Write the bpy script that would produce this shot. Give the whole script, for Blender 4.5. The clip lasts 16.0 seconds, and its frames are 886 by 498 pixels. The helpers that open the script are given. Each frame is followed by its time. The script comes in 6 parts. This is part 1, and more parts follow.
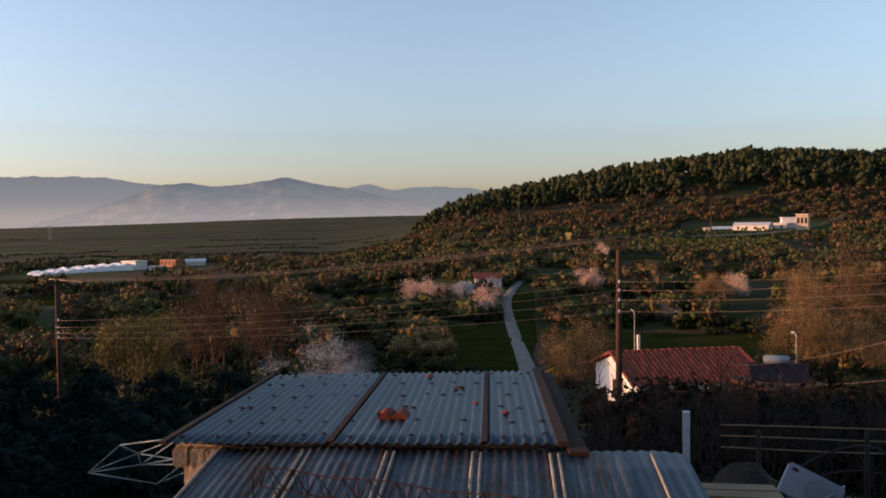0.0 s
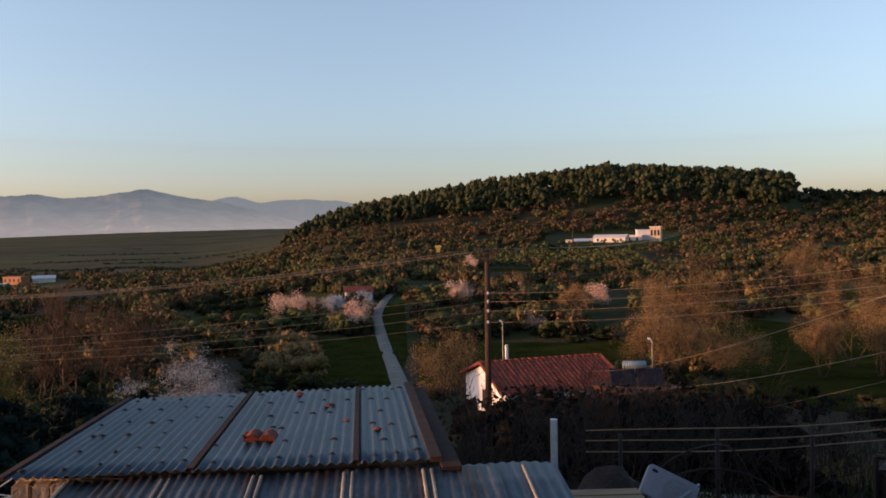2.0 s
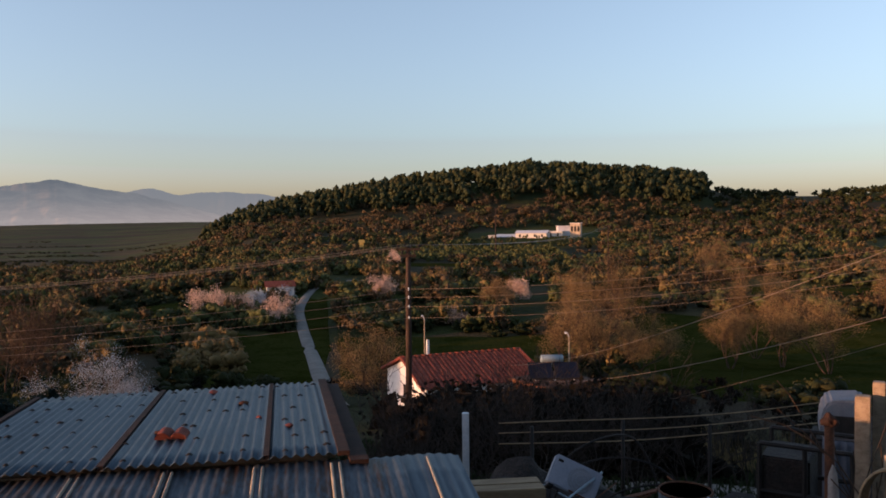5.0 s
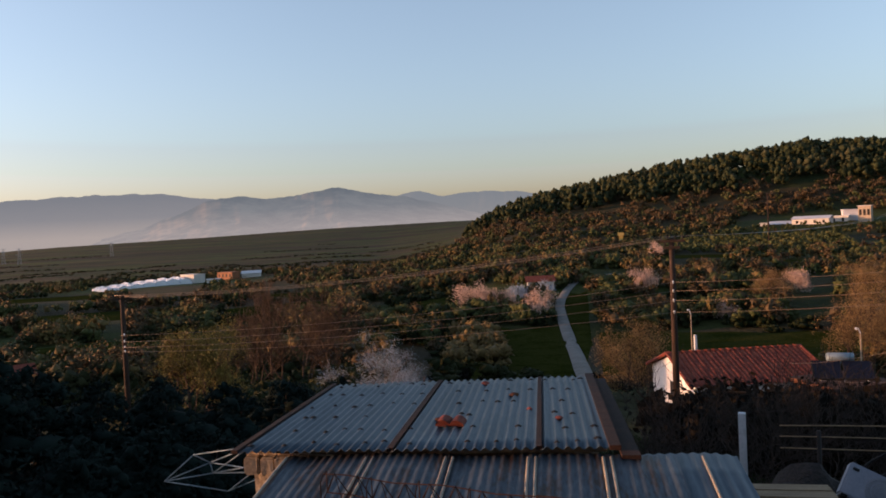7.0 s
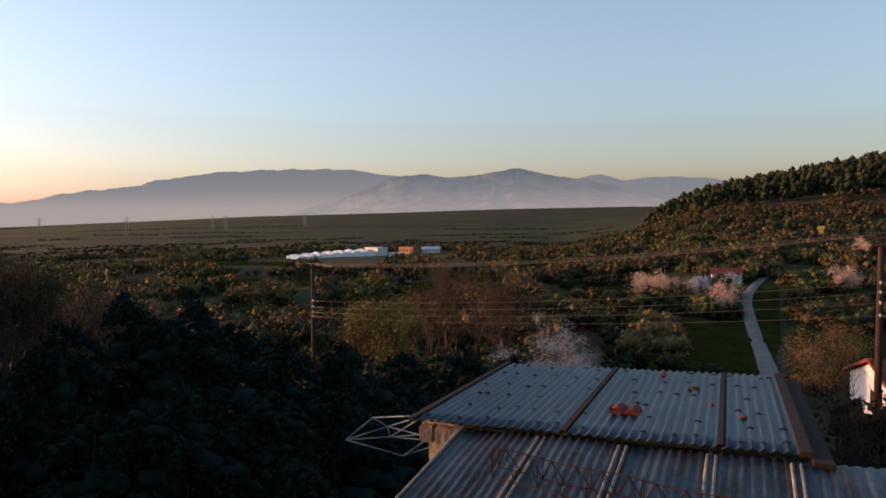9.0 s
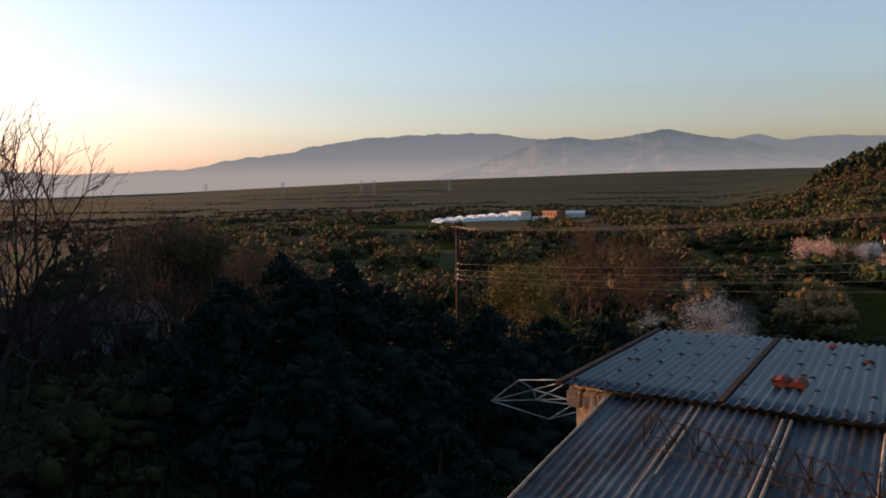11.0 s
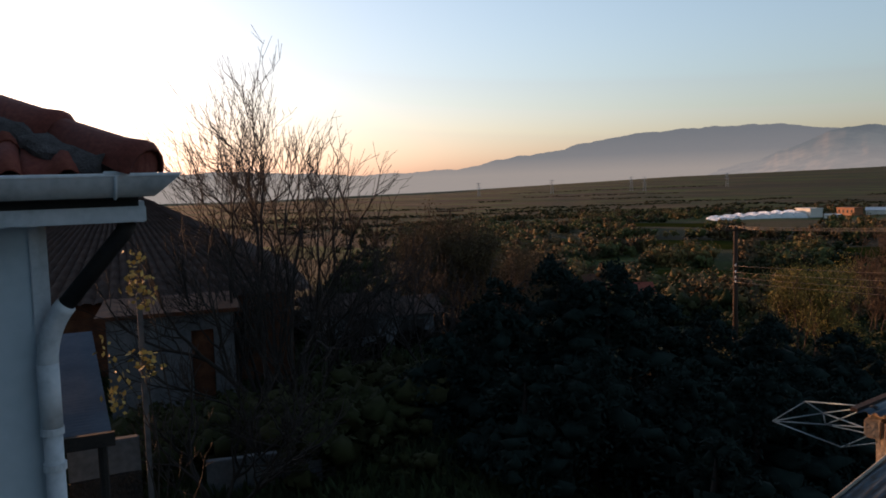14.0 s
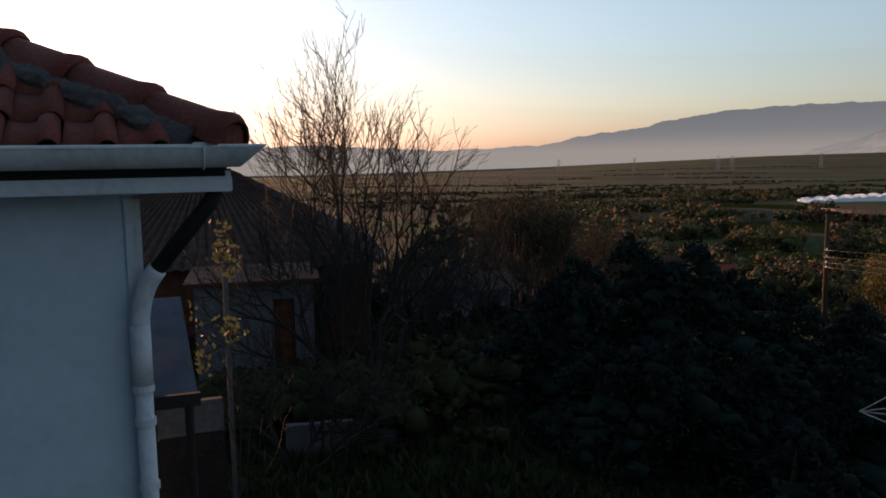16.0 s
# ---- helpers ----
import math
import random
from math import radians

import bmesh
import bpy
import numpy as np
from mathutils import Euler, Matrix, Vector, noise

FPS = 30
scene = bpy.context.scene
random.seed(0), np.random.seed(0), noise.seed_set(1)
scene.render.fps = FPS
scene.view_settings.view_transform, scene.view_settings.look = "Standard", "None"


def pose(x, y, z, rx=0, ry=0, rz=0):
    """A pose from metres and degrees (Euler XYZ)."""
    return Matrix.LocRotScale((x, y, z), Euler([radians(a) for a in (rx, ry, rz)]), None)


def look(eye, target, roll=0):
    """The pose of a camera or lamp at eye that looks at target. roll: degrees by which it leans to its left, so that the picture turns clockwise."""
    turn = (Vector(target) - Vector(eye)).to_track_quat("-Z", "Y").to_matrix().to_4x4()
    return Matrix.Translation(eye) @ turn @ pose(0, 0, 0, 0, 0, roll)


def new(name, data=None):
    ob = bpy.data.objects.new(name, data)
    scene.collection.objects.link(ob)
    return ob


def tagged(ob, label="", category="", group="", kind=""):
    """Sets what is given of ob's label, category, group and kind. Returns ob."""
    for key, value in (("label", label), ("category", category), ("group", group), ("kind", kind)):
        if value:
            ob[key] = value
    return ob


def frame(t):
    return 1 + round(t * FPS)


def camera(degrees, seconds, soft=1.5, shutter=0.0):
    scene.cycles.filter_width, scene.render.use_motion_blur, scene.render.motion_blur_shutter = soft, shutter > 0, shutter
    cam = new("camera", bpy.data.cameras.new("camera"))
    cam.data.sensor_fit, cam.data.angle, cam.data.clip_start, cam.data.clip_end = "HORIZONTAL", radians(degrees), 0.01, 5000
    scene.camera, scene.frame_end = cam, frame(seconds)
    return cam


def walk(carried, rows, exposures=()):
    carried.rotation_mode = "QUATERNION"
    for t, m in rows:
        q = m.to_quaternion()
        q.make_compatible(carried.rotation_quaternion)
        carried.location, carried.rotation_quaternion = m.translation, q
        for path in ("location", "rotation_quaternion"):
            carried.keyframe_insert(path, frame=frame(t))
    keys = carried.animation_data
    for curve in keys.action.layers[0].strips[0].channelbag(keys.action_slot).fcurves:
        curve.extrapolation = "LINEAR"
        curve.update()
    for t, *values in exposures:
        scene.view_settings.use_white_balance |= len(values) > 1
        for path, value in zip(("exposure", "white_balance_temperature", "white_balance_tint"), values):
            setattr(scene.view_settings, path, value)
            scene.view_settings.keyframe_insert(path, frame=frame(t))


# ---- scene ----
cam = camera(59.05, 16.0, soft=1.75)
PATH = [
    (0, 0.000, 0.000, -0.000, 87.91, 0.90, 0.00),
    (0.5, -0.011, 0.074, -0.018, 87.67, 1.64, -3.43),
    (1, -0.008, 0.089, -0.009, 88.05, 1.43, -6.49),
    (1.5, 0.002, 0.086, -0.009, 88.24, 1.06, -7.86),
    (2, 0.007, 0.097, -0.001, 88.70, 1.06, -9.48),
    (2.5, 0.029, 0.081, -0.007, 88.96, 0.09, -12.04),
    (3, 0.049, 0.062, -0.001, 89.11, 0.10, -14.18),
    (5.5, 0.069, -0.216, 0.065, 87.96, 0.58, -15.02),
    (6, 0.037, -0.229, 0.058, 87.86, 1.19, -7.56),
    (6.5, 0.028, -0.225, 0.074, 88.02, 2.05, -1.45),
    (7, 0.012, -0.251, 0.076, 88.39, 2.84, 3.68),
    (7.5, 0.005, -0.251, 0.081, 88.62, 3.41, 8.23),
    (8, -0.000, -0.247, 0.070, 88.61, 2.47, 10.84),
    (8.5, -0.013, -0.257, 0.068, 87.99, 1.19, 13.96),
    (11, -0.088, -0.188, 0.037, 84.90, 0.88, 27.15),
    (11.5, -0.115, -0.171, 0.044, 83.62, 0.94, 31.75),
    (12, -0.086, -0.209, 0.116, 83.96, 0.31, 36.57),
    (12.5, -0.083, -0.221, 0.131, 85.65, 0.65, 39.04),
    (13, -0.069, -0.236, 0.137, 86.08, 1.20, 42.45),
    (13.5, -0.074, -0.236, 0.136, 85.79, 0.76, 44.10),
    (14, -0.080, -0.228, 0.129, 85.13, 1.74, 46.58),
    (14.5, -0.079, -0.230, 0.131, 84.34, 0.72, 47.54),
    (15, -0.092, -0.221, 0.121, 83.93, 0.95, 49.83),
    (15.5, -0.078, -0.228, 0.125, 83.58, 1.61, 51.74),
    (16, -0.059, -0.236, 0.122, 83.51, 0.94, 52.36),
]
walk(cam, [(t, pose(*p)) for t, *p in PATH], [(0.0, 1.10, 6580, 29), (8.5, 1.04, 6600, 28), (12.0, .88, 6620, 26), (16.0, .76, 6640, 24)])

# ---- world and light ----
SUN_AZ, SUN_EL = 91.0, 4.6          # degrees left of straight ahead, and above the horizon
world = bpy.data.worlds.new("world")
scene.world = world
world.use_nodes = True
wn, wl = world.node_tree.nodes, world.node_tree.links
sky = wn.new("ShaderNodeTexSky")
sky.sky_type = "NISHITA"
sky.sun_disc = False
sky.sun_elevation = radians(SUN_EL)
sky.sun_rotation = radians(-SUN_AZ)
sky.air_density, sky.dust_density, sky.ozone_density = 1.0, 1.4, 2.8
wn["Background"].inputs["Strength"].default_value = 0.205
pale = wn.new("ShaderNodeHueSaturation")          # thin morning haze takes some colour out of the sky
pale.inputs["Saturation"].default_value = 0.74
pale.inputs["Hue"].default_value = 0.48
wl.new(sky.outputs[0], pale.inputs["Color"])
wl.new(pale.outputs[0], wn["Background"].inputs["Color"])
sun = new("sun", bpy.data.lights.new("sun", "SUN"))
sun.data.energy, sun.data.angle, sun.data.color = 3.8, radians(0.6), (1.0, 0.53, 0.25)
sun.matrix_world = look((0, 0, 0), (math.sin(radians(SUN_AZ)), -math.cos(radians(SUN_AZ)), -math.tan(radians(SUN_EL))))


# ---- small tools ----
def polar(az, d, z=0.0):
    """The place at az degrees left of straight ahead, d metres off, at height z."""
    return Vector((-math.sin(radians(az)) * d, math.cos(radians(az)) * d, z))


def smooth(x, a, b):
    k = np.clip((x - a) / (b - a), 0, 1)
    return k * k * (3 - 2 * k)


def ground(x, y):
    """Height of the land under (x, y); the eye is at 0."""
    x, y = np.asarray(x, float), np.asarray(y, float)
    r = np.hypot(x, y)
    a = np.degrees(np.arctan2(-x, y))
    lr = np.log(r + 4)
    k = lambda rs, zs: np.interp(lr, np.log(np.array(rs) + 4.0), zs)
    valley = k([0, 8, 16, 30, 45, 80, 120, 180, 260, 340, 380, 600, 5000], [-4.4, -4.5, -5.6, -8.6, -11.3, -16.5, -18.6, -15.5, -13, -10.6, -6.6, -2, 0])
    plain = k([0, 8, 16, 30, 45, 80, 120, 180, 300, 420, 900, 1600, 5000], [-4.4, -4.5, -5.6, -8.6, -11.0, -15, -17.5, -18, -19, -20.6, -28, -26, -14])
    village = k([0, 8, 16, 30, 50, 90, 160, 420, 900, 5000], [-4.4, -4.4, -4.6, -6.0, -9, -14, -18.5, -25, -29, -29])
    w = smooth(a, -3, 9)
    h = valley * (1 - w) + plain * w
    v = smooth(a, 30, 52)
    h = h * (1 - v) + village * v
    crest = np.interp(a, [-180, -120, -60, -45, -40, -35, -33, -29, -21, -13, -5, 0, 1.5, 5, 12], [0, 5, 18, 19, 17, 20, 27, 31, 37, 28, 14, 4, -2, -3, 0])
    climb = smooth(r, 385, 600) * (1 - 0.8 * smooth(r, 640, 1300))
    h = h + np.where(a < 12, (crest + 2 * (1 - w)) * climb, 0)
    edge = np.interp(a, [-5, 3, 12, 21, 30, 46, 60, 90], [16, 22, 17, 4, -6, -44, -60, -50])
    h = h + (edge - h) * smooth(r, 1300, 3300) * smooth(a, -8, 2)
    # a rise added out of view on the sun's side to shade the near ground
    rise = smooth(np.abs(a - 95), 42, 16) * smooth(r, 14, 45) * (1 - smooth(r, 70, 170))
    h = h + rise * 7.0
    wob = np.sin(x * .031 + 1.3) * np.cos(y * .027) + .5 * np.sin(x * .083 + y * .061)
    return h + wob * .5 * smooth(r, 40, 160)


def material(name, colours, scale=4.0, rough=0.9, metal=0.0, bump=0.0, fine=0.0, stretch=(1, 1, 1), coords="Object", spec=0.3, island=0.0):
    """Colours mixed by two scales of noise; island: spread of brightness from piece to piece."""
    m = bpy.data.materials.new(name)
    m.use_nodes = True
    n, l = m.node_tree.nodes, m.node_tree.links
    b = n["Principled BSDF"]
    b.inputs["Roughness"].default_value, b.inputs["Metallic"].default_value = rough, metal
    b.inputs["Specular IOR Level"].default_value = spec
    tc, mp = n.new("ShaderNodeTexCoord"), n.new("ShaderNodeMapping")
    mp.inputs["Scale"].default_value = stretch
    l.new(tc.outputs[coords], mp.inputs["Vector"])
    big, small, ramp, mixer = n.new("ShaderNodeTexNoise"), n.new("ShaderNodeTexNoise"), n.new("ShaderNodeValToRGB"), n.new("ShaderNodeMath")
    big.inputs["Scale"].default_value, big.inputs["Detail"].default_value = scale, 6
    small.inputs["Scale"].default_value, small.inputs["Detail"].default_value = scale * 9, 4
    for t in (big, small):
        l.new(mp.outputs[0], t.inputs["Vector"])
    mixer.operation = "MULTIPLY_ADD"
    mixer.inputs[1].default_value = 0.45
    add = n.new("ShaderNodeMath")
    add.operation = "MULTIPLY"
    add.inputs[1].default_value = 0.62
    l.new(big.outputs[0], add.inputs[0])
    l.new(small.outputs[0], mixer.inputs[0])
    l.new(add.outputs[0], mixer.inputs[2])
    l.new(mixer.outputs[0], ramp.inputs[0])
    lo, hi = 0.36, 0.70
    while len(ramp.color_ramp.elements) < len(colours):
        ramp.color_ramp.elements.new(0.5)
    for i, c in enumerate(colours):
        e = ramp.color_ramp.elements[i]
        e.position = lo + (hi - lo) * i / max(1, len(colours) - 1)
        e.color = (*c, 1)
    out = ramp.outputs[0]
    if island:
        geo, ob, val, hsv = n.new("ShaderNodeNewGeometry"), n.new("ShaderNodeObjectInfo"), n.new("ShaderNodeMapRange"), n.new("ShaderNodeHueSaturation")
        sm = n.new("ShaderNodeMath")
        l.new(geo.outputs["Random Per Island"], sm.inputs[0])
        l.new(ob.outputs["Random"], sm.inputs[1])
        val.inputs["From Max"].default_value = 2.0
        val.inputs["To Min"].default_value, val.inputs["To Max"].default_value = 1 - island, 1 + island
        l.new(sm.outputs[0], val.inputs["Value"])
        l.new(val.outputs[0], hsv.inputs["Value"])
        l.new(out, hsv.inputs["Color"])
        out = hsv.outputs[0]
    l.new(out, b.inputs["Base Color"])
    if bump:
        bp = n.new("ShaderNodeBump")
        bp.inputs["Strength"].default_value, bp.inputs["Distance"].default_value = bump, fine or 0.02
        l.new(mixer.outputs[0], bp.inputs["Height"])
        l.new(bp.outputs[0], b.inputs["Normal"])
    return m


def raw(name, verts, faces, mat, parent=None, label="", shade=False):
    """One mesh object from arrays."""
    me = bpy.data.meshes.new(name)
    if isinstance(verts, np.ndarray) and isinstance(faces, np.ndarray):
        k = faces.shape[1]
        me.vertices.add(len(verts))
        me.vertices.foreach_set("co", np.ascontiguousarray(verts, dtype=np.float32).ravel())
        me.loops.add(faces.size)
        me.loops.foreach_set("vertex_index", np.ascontiguousarray(faces, dtype=np.int32).ravel())
        me.polygons.add(len(faces))
        me.polygons.foreach_set("loop_start", np.arange(0, faces.size, k, dtype=np.int32))
        me.update(calc_edges=True)
    else:
        me.from_pydata([tuple(v) for v in verts], [], [tuple(f) for f in faces])
    me.materials.append(mat)
    if shade:
        me.polygons.foreach_set("use_smooth", [True] * len(me.polygons))
    me.update()
    ob = new(name, me)
    if parent:
        ob.parent = parent
    return tagged(ob, label)


def part(name, bm, mat, parent=None, label="", shade=False, loc=None):
    """Links a bmesh as one mesh object."""
    me = bpy.data.meshes.new(name)
    bmesh.ops.recalc_face_normals(bm, faces=bm.faces)
    bm.to_mesh(me)
    bm.free()
    me.materials.append(mat)
    if shade:
        me.polygons.foreach_set("use_smooth", [True] * len(me.polygons))
    ob = new(name, me)
    if parent:
        ob.parent = parent
    if loc is not None:
        ob.location = loc
    return tagged(ob, label)


def thing(name, at, label, category, group="", rz=0.0):
    """An Empty at the base of a thing."""
    ob = new(name)
    ob.matrix_basis = pose(*at, 0, 0, rz)
    ob.empty_display_size = 0.1
    return tagged(ob, label, category, group)


def box(bm, lo, hi, m=None, bevel=0.0):
    """A box from corner to corner, with soft edges if asked."""
    lo, hi = Vector(lo), Vector(hi)
    mm = Matrix.Translation((lo + hi) / 2) @ Matrix.Diagonal((*(hi - lo), 1))
    r = bmesh.ops.create_cube(bm, size=1.0, matrix=(m or Matrix()) @ mm)
    if bevel:
        es = {e for v in r["verts"] for e in v.link_edges}
        bmesh.ops.bevel(bm, geom=list(es), offset=bevel, segments=2, affect="EDGES")
    return bm


def tube(bm, pts, rad, n=6, cap=True):
    """A round bar along points; rad is one number or one for each point."""
    pts = [Vector(p) for p in pts]
    rad = rad if isinstance(rad, (list, tuple)) else [rad] * len(pts)
    rings = []
    for i, p in enumerate(pts):
        d = (pts[min(i + 1, len(pts) - 1)] - pts[max(i - 1, 0)]).normalized()
        s = d.cross(Vector((0, 0, 1)) if abs(d.z) < 0.95 else Vector((1, 0, 0))) if not rings else s - d * s.dot(d)
        s.normalize()
        u = s.cross(d)
        rings.append([bm.verts.new(p + (s * math.cos(2 * math.pi * k / n) + u * math.sin(2 * math.pi * k / n)) * rad[i]) for k in range(n)])
    for a, b in zip(rings, rings[1:]):
        for k in range(n):
            bm.faces.new((a[k], a[(k + 1) % n], b[(k + 1) % n], b[k]))
    if cap and n > 2:
        bm.faces.new(rings[0][::-1])
        bm.faces.new(rings[-1])
    return bm


def prism(bm, outline, lo, hi):
    """An outline in x, z drawn out from y = lo to y = hi."""
    a = [bm.verts.new((x, lo, z)) for x, z in outline]
    b = [bm.verts.new((x, hi, z)) for x, z in outline]
    n = len(outline)
    for i in range(n):
        bm.faces.new((a[i], a[(i + 1) % n], b[(i + 1) % n], b[i]))
    bm.faces.new(a[::-1])
    bm.faces.new(b)
    return bm


def BM():
    return bmesh.new()


def ground_material():
    """Grass and earth: parcels of different crops, patches, and fine grain."""
    m = bpy.data.materials.new("meadow_earth")
    m.use_nodes = True
    n, l = m.node_tree.nodes, m.node_tree.links
    b = n["Principled BSDF"]
    b.inputs["Roughness"].default_value, b.inputs["Specular IOR Level"].default_value = 1.0, .1
    tc = n.new("ShaderNodeTexCoord")

    def tex(kind, scale, stretch=(1, 1, 1), turn=0.0):
        mp, t = n.new("ShaderNodeMapping"), n.new(kind)
        mp.inputs["Scale"].default_value, mp.inputs["Rotation"].default_value = stretch, (0, 0, turn)
        l.new(tc.outputs["Object"], mp.inputs["Vector"])
        l.new(mp.outputs[0], t.inputs["Vector"])
        t.inputs["Scale"].default_value = scale
        return t

    def ramp(src, stops):
        r = n.new("ShaderNodeValToRGB")
        while len(r.color_ramp.elements) < len(stops):
            r.color_ramp.elements.new(.5)
        for e, (p, c) in zip(r.color_ramp.elements, stops):
            e.position, e.color = p, (*c, 1)
        l.new(src, r.inputs[0])
        return r

    def mix(a, c, fac, kind="MIX"):
        x = n.new("ShaderNodeMix")
        x.data_type, x.blend_type = "RGBA", kind
        if isinstance(fac, float):
            x.inputs[0].default_value = fac
        else:
            l.new(fac, x.inputs[0])
        l.new(a, x.inputs[6])
        l.new(c, x.inputs[7])
        return x.outputs[2]

    cells = tex("ShaderNodeTexVoronoi", .011, (1, 1.9, .0), .35)
    sep = n.new("ShaderNodeSeparateColor")
    l.new(cells.outputs["Color"], sep.inputs[0])
    crops = ramp(sep.outputs[0], [(.0, (.042, .054, .012)), (.3, (.05, .068, .015)), (.34, (.055, .043, .022)), (.55, (.055, .055, .022)), (.6, (.028, .040, .012)), (.8, (.055, .085, .018)), (.85, (.065, .05, .028))])
    crops.color_ramp.interpolation = "CONSTANT"
    patch = tex("ShaderNodeTexNoise", .05)
    patch.inputs["Detail"].default_value = 7
    scrub = ramp(patch.outputs[0], [(.38, (.022, .030, .010)), (.52, (.050, .050, .020)), (.66, (.095, .070, .038))])
    fine = tex("ShaderNodeTexNoise", 1.1)
    fine.inputs["Detail"].default_value = 8
    grain = ramp(fine.outputs[0], [(.3, (.34, .34, .34)), (.7, (1.0, .97, .9))])
    strips = tex("ShaderNodeTexNoise", .0035, (.6, 2.2, 0), .3)
    strips.inputs["Detail"].default_value = 3
    band = ramp(strips.outputs[0], [(.40, (.45, .45, .5)), (.5, (1.0, 1.15, .9)), (.56, (.65, .6, .5)), (.62, (1.2, 1.45, .85))])
    col = mix(crops.outputs[0], scrub.outputs[0], .18)
    col = mix(col, band.outputs[0], .8, "MULTIPLY")
    col = mix(col, grain.outputs[0], .75, "MULTIPLY")
    l.new(col, b.inputs["Base Color"])
    bp = n.new("ShaderNodeBump")
    bp.inputs["Strength"].default_value, bp.inputs["Distance"].default_value = .8, .25
    l.new(fine.outputs[0], bp.inputs["Height"])
    l.new(bp.outputs[0], b.inputs["Normal"])
    return m


# ---- materials ----
M_GROUND = ground_material()
M_PINE = material("pine_needles", [(.015, .021, .009), (.025, .032, .013), (.042, .042, .02)], .05, .8, island=.22, spec=.08)
M_OLIVE = material("olive_leaves", [(.036, .044, .014), (.052, .060, .02), (.075, .070, .027)], .06, .7, island=.14, spec=.08)
M_SHRUB = material("evergreen_shrub", [(.0108, .0168, .0054), (.0180, .0228, .0078), (.0300, .0288, .0120)], .06, .8, island=.22, spec=.08)
M_TWIG = material("reddish_twigs", [(.042, .028, .012), (.062, .041, .017), (.086, .056, .022)], .05, .9, island=.14)
M_TAN = material("tan_budding_twigs", [(.080, .056, .018), (.11, .075, .025), (.095, .076, .02)], .05, .9, island=.14)
# white blossom tinted blue-grey, so that shade is painted into it
M_WHITEB = material("shade_tinted_blossom", [(.23, .28, .33), (.33, .39, .45)], 1.0, .8, island=.3)
M_PINKB = material("pink_blossom", [(.44, .30, .23), (.58, .42, .34)], 1.0, .8, island=.3)
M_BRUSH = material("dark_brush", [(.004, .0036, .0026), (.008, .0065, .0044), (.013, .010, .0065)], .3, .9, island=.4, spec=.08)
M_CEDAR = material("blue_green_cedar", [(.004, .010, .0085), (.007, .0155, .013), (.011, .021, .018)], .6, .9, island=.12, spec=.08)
M_BARK = material("grey_brown_bark", [(.05, .035, .025), (.09, .065, .045)], 6, .95, bump=.6)
M_GALV = material("galvanised_sheet", [(.036, .06, .078), (.056, .085, .108), (.085, .116, .138)], 1.2, .5, .7, bump=.12, fine=.01, stretch=(3, .5, 1))
M_GALV_OLD = material("weathered_sheet", [(.03, .012, .007), (.04, .027, .021), (.042, .057, .073), (.06, .079, .095), (.085, .106, .124)], 2.2, .55, .5, bump=.2, fine=.01, stretch=(2.5, .5, 1))
M_RUST = material("rust", [(.035, .014, .008), (.075, .028, .014), (.12, .05, .022)], 5, .85, .2, bump=.4)
M_WOOD = material("grey_wood", [(.16, .12, .08), (.26, .2, .14), (.33, .27, .19)], 3, .85, bump=.4, stretch=(1, 6, 6))
M_POLE = material("creosoted_wood", [(.018, .011, .008), (.035, .02, .013), (.055, .032, .02)], 2, .9, bump=.3, stretch=(8, 8, .6))
M_STONE = material("rendered_stone", [(.22, .17, .12), (.36, .29, .21), (.45, .37, .28)], 2.5, .95, bump=.9, fine=.04)
M_WHITEWALL = material("white_render", [(.55, .53, .5), (.68, .66, .63), (.74, .72, .69)], 1.2, .9, bump=.25)
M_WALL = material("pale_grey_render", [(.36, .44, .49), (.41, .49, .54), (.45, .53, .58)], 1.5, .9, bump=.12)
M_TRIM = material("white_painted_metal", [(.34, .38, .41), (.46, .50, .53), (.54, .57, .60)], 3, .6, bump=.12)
M_TILE = material("clay_tile", [(.095, .022, .016), (.15, .036, .025), (.20, .058, .038)], 5, .8, bump=.35, island=.35)
# darkened copy of the clay tile, with the shade painted into it
M_SHADETILE = material("shaded_clay_tile", [(.02, .011, .009), (.036, .02, .015), (.055, .03, .022)], 4, .85, bump=.3)
M_FIELD = material("green_meadow", [(.011, .015, .003), (.019, .024, .005), (.030, .032, .009), (.021, .027, .005)], .22, 1.0, bump=1.0, fine=.3, spec=.0)
M_MORTAR = material("grey_mortar", [(.055, .05, .05), (.095, .088, .088), (.14, .13, .13)], 14, .95, bump=1.0, fine=.03)
M_REDROOF = material("red_roof_tiles", [(.10, .019, .010), (.15, .030, .015), (.21, .052, .026)], 2.5, .8, bump=.3, island=.35)
M_WIRE = material("bare_wire", [(.16, .12, .09), (.24, .18, .13)], 3, .5, .3)
M_ROAD = material("pale_track", [(.11, .10, .09), (.15, .14, .125), (.20, .185, .165)], .6, .95, bump=.3)
M_SOLAR = material("solar_panel", [(.004, .006, .014), (.008, .011, .024)], 4, .5, spec=.12)
M_DARKMETAL = material("dark_iron", [(.011, .011, .012), (.026, .023, .021)], 6, .75, .3)
M_STEEL = material("bluish_painted_steel", [(.13, .19, .23), (.2, .27, .31)], 8, .5, .3)
M_FARMROOF = material("pale_roof_sheet", [(.45, .45, .46), (.55, .55, .56)], .4, .6)


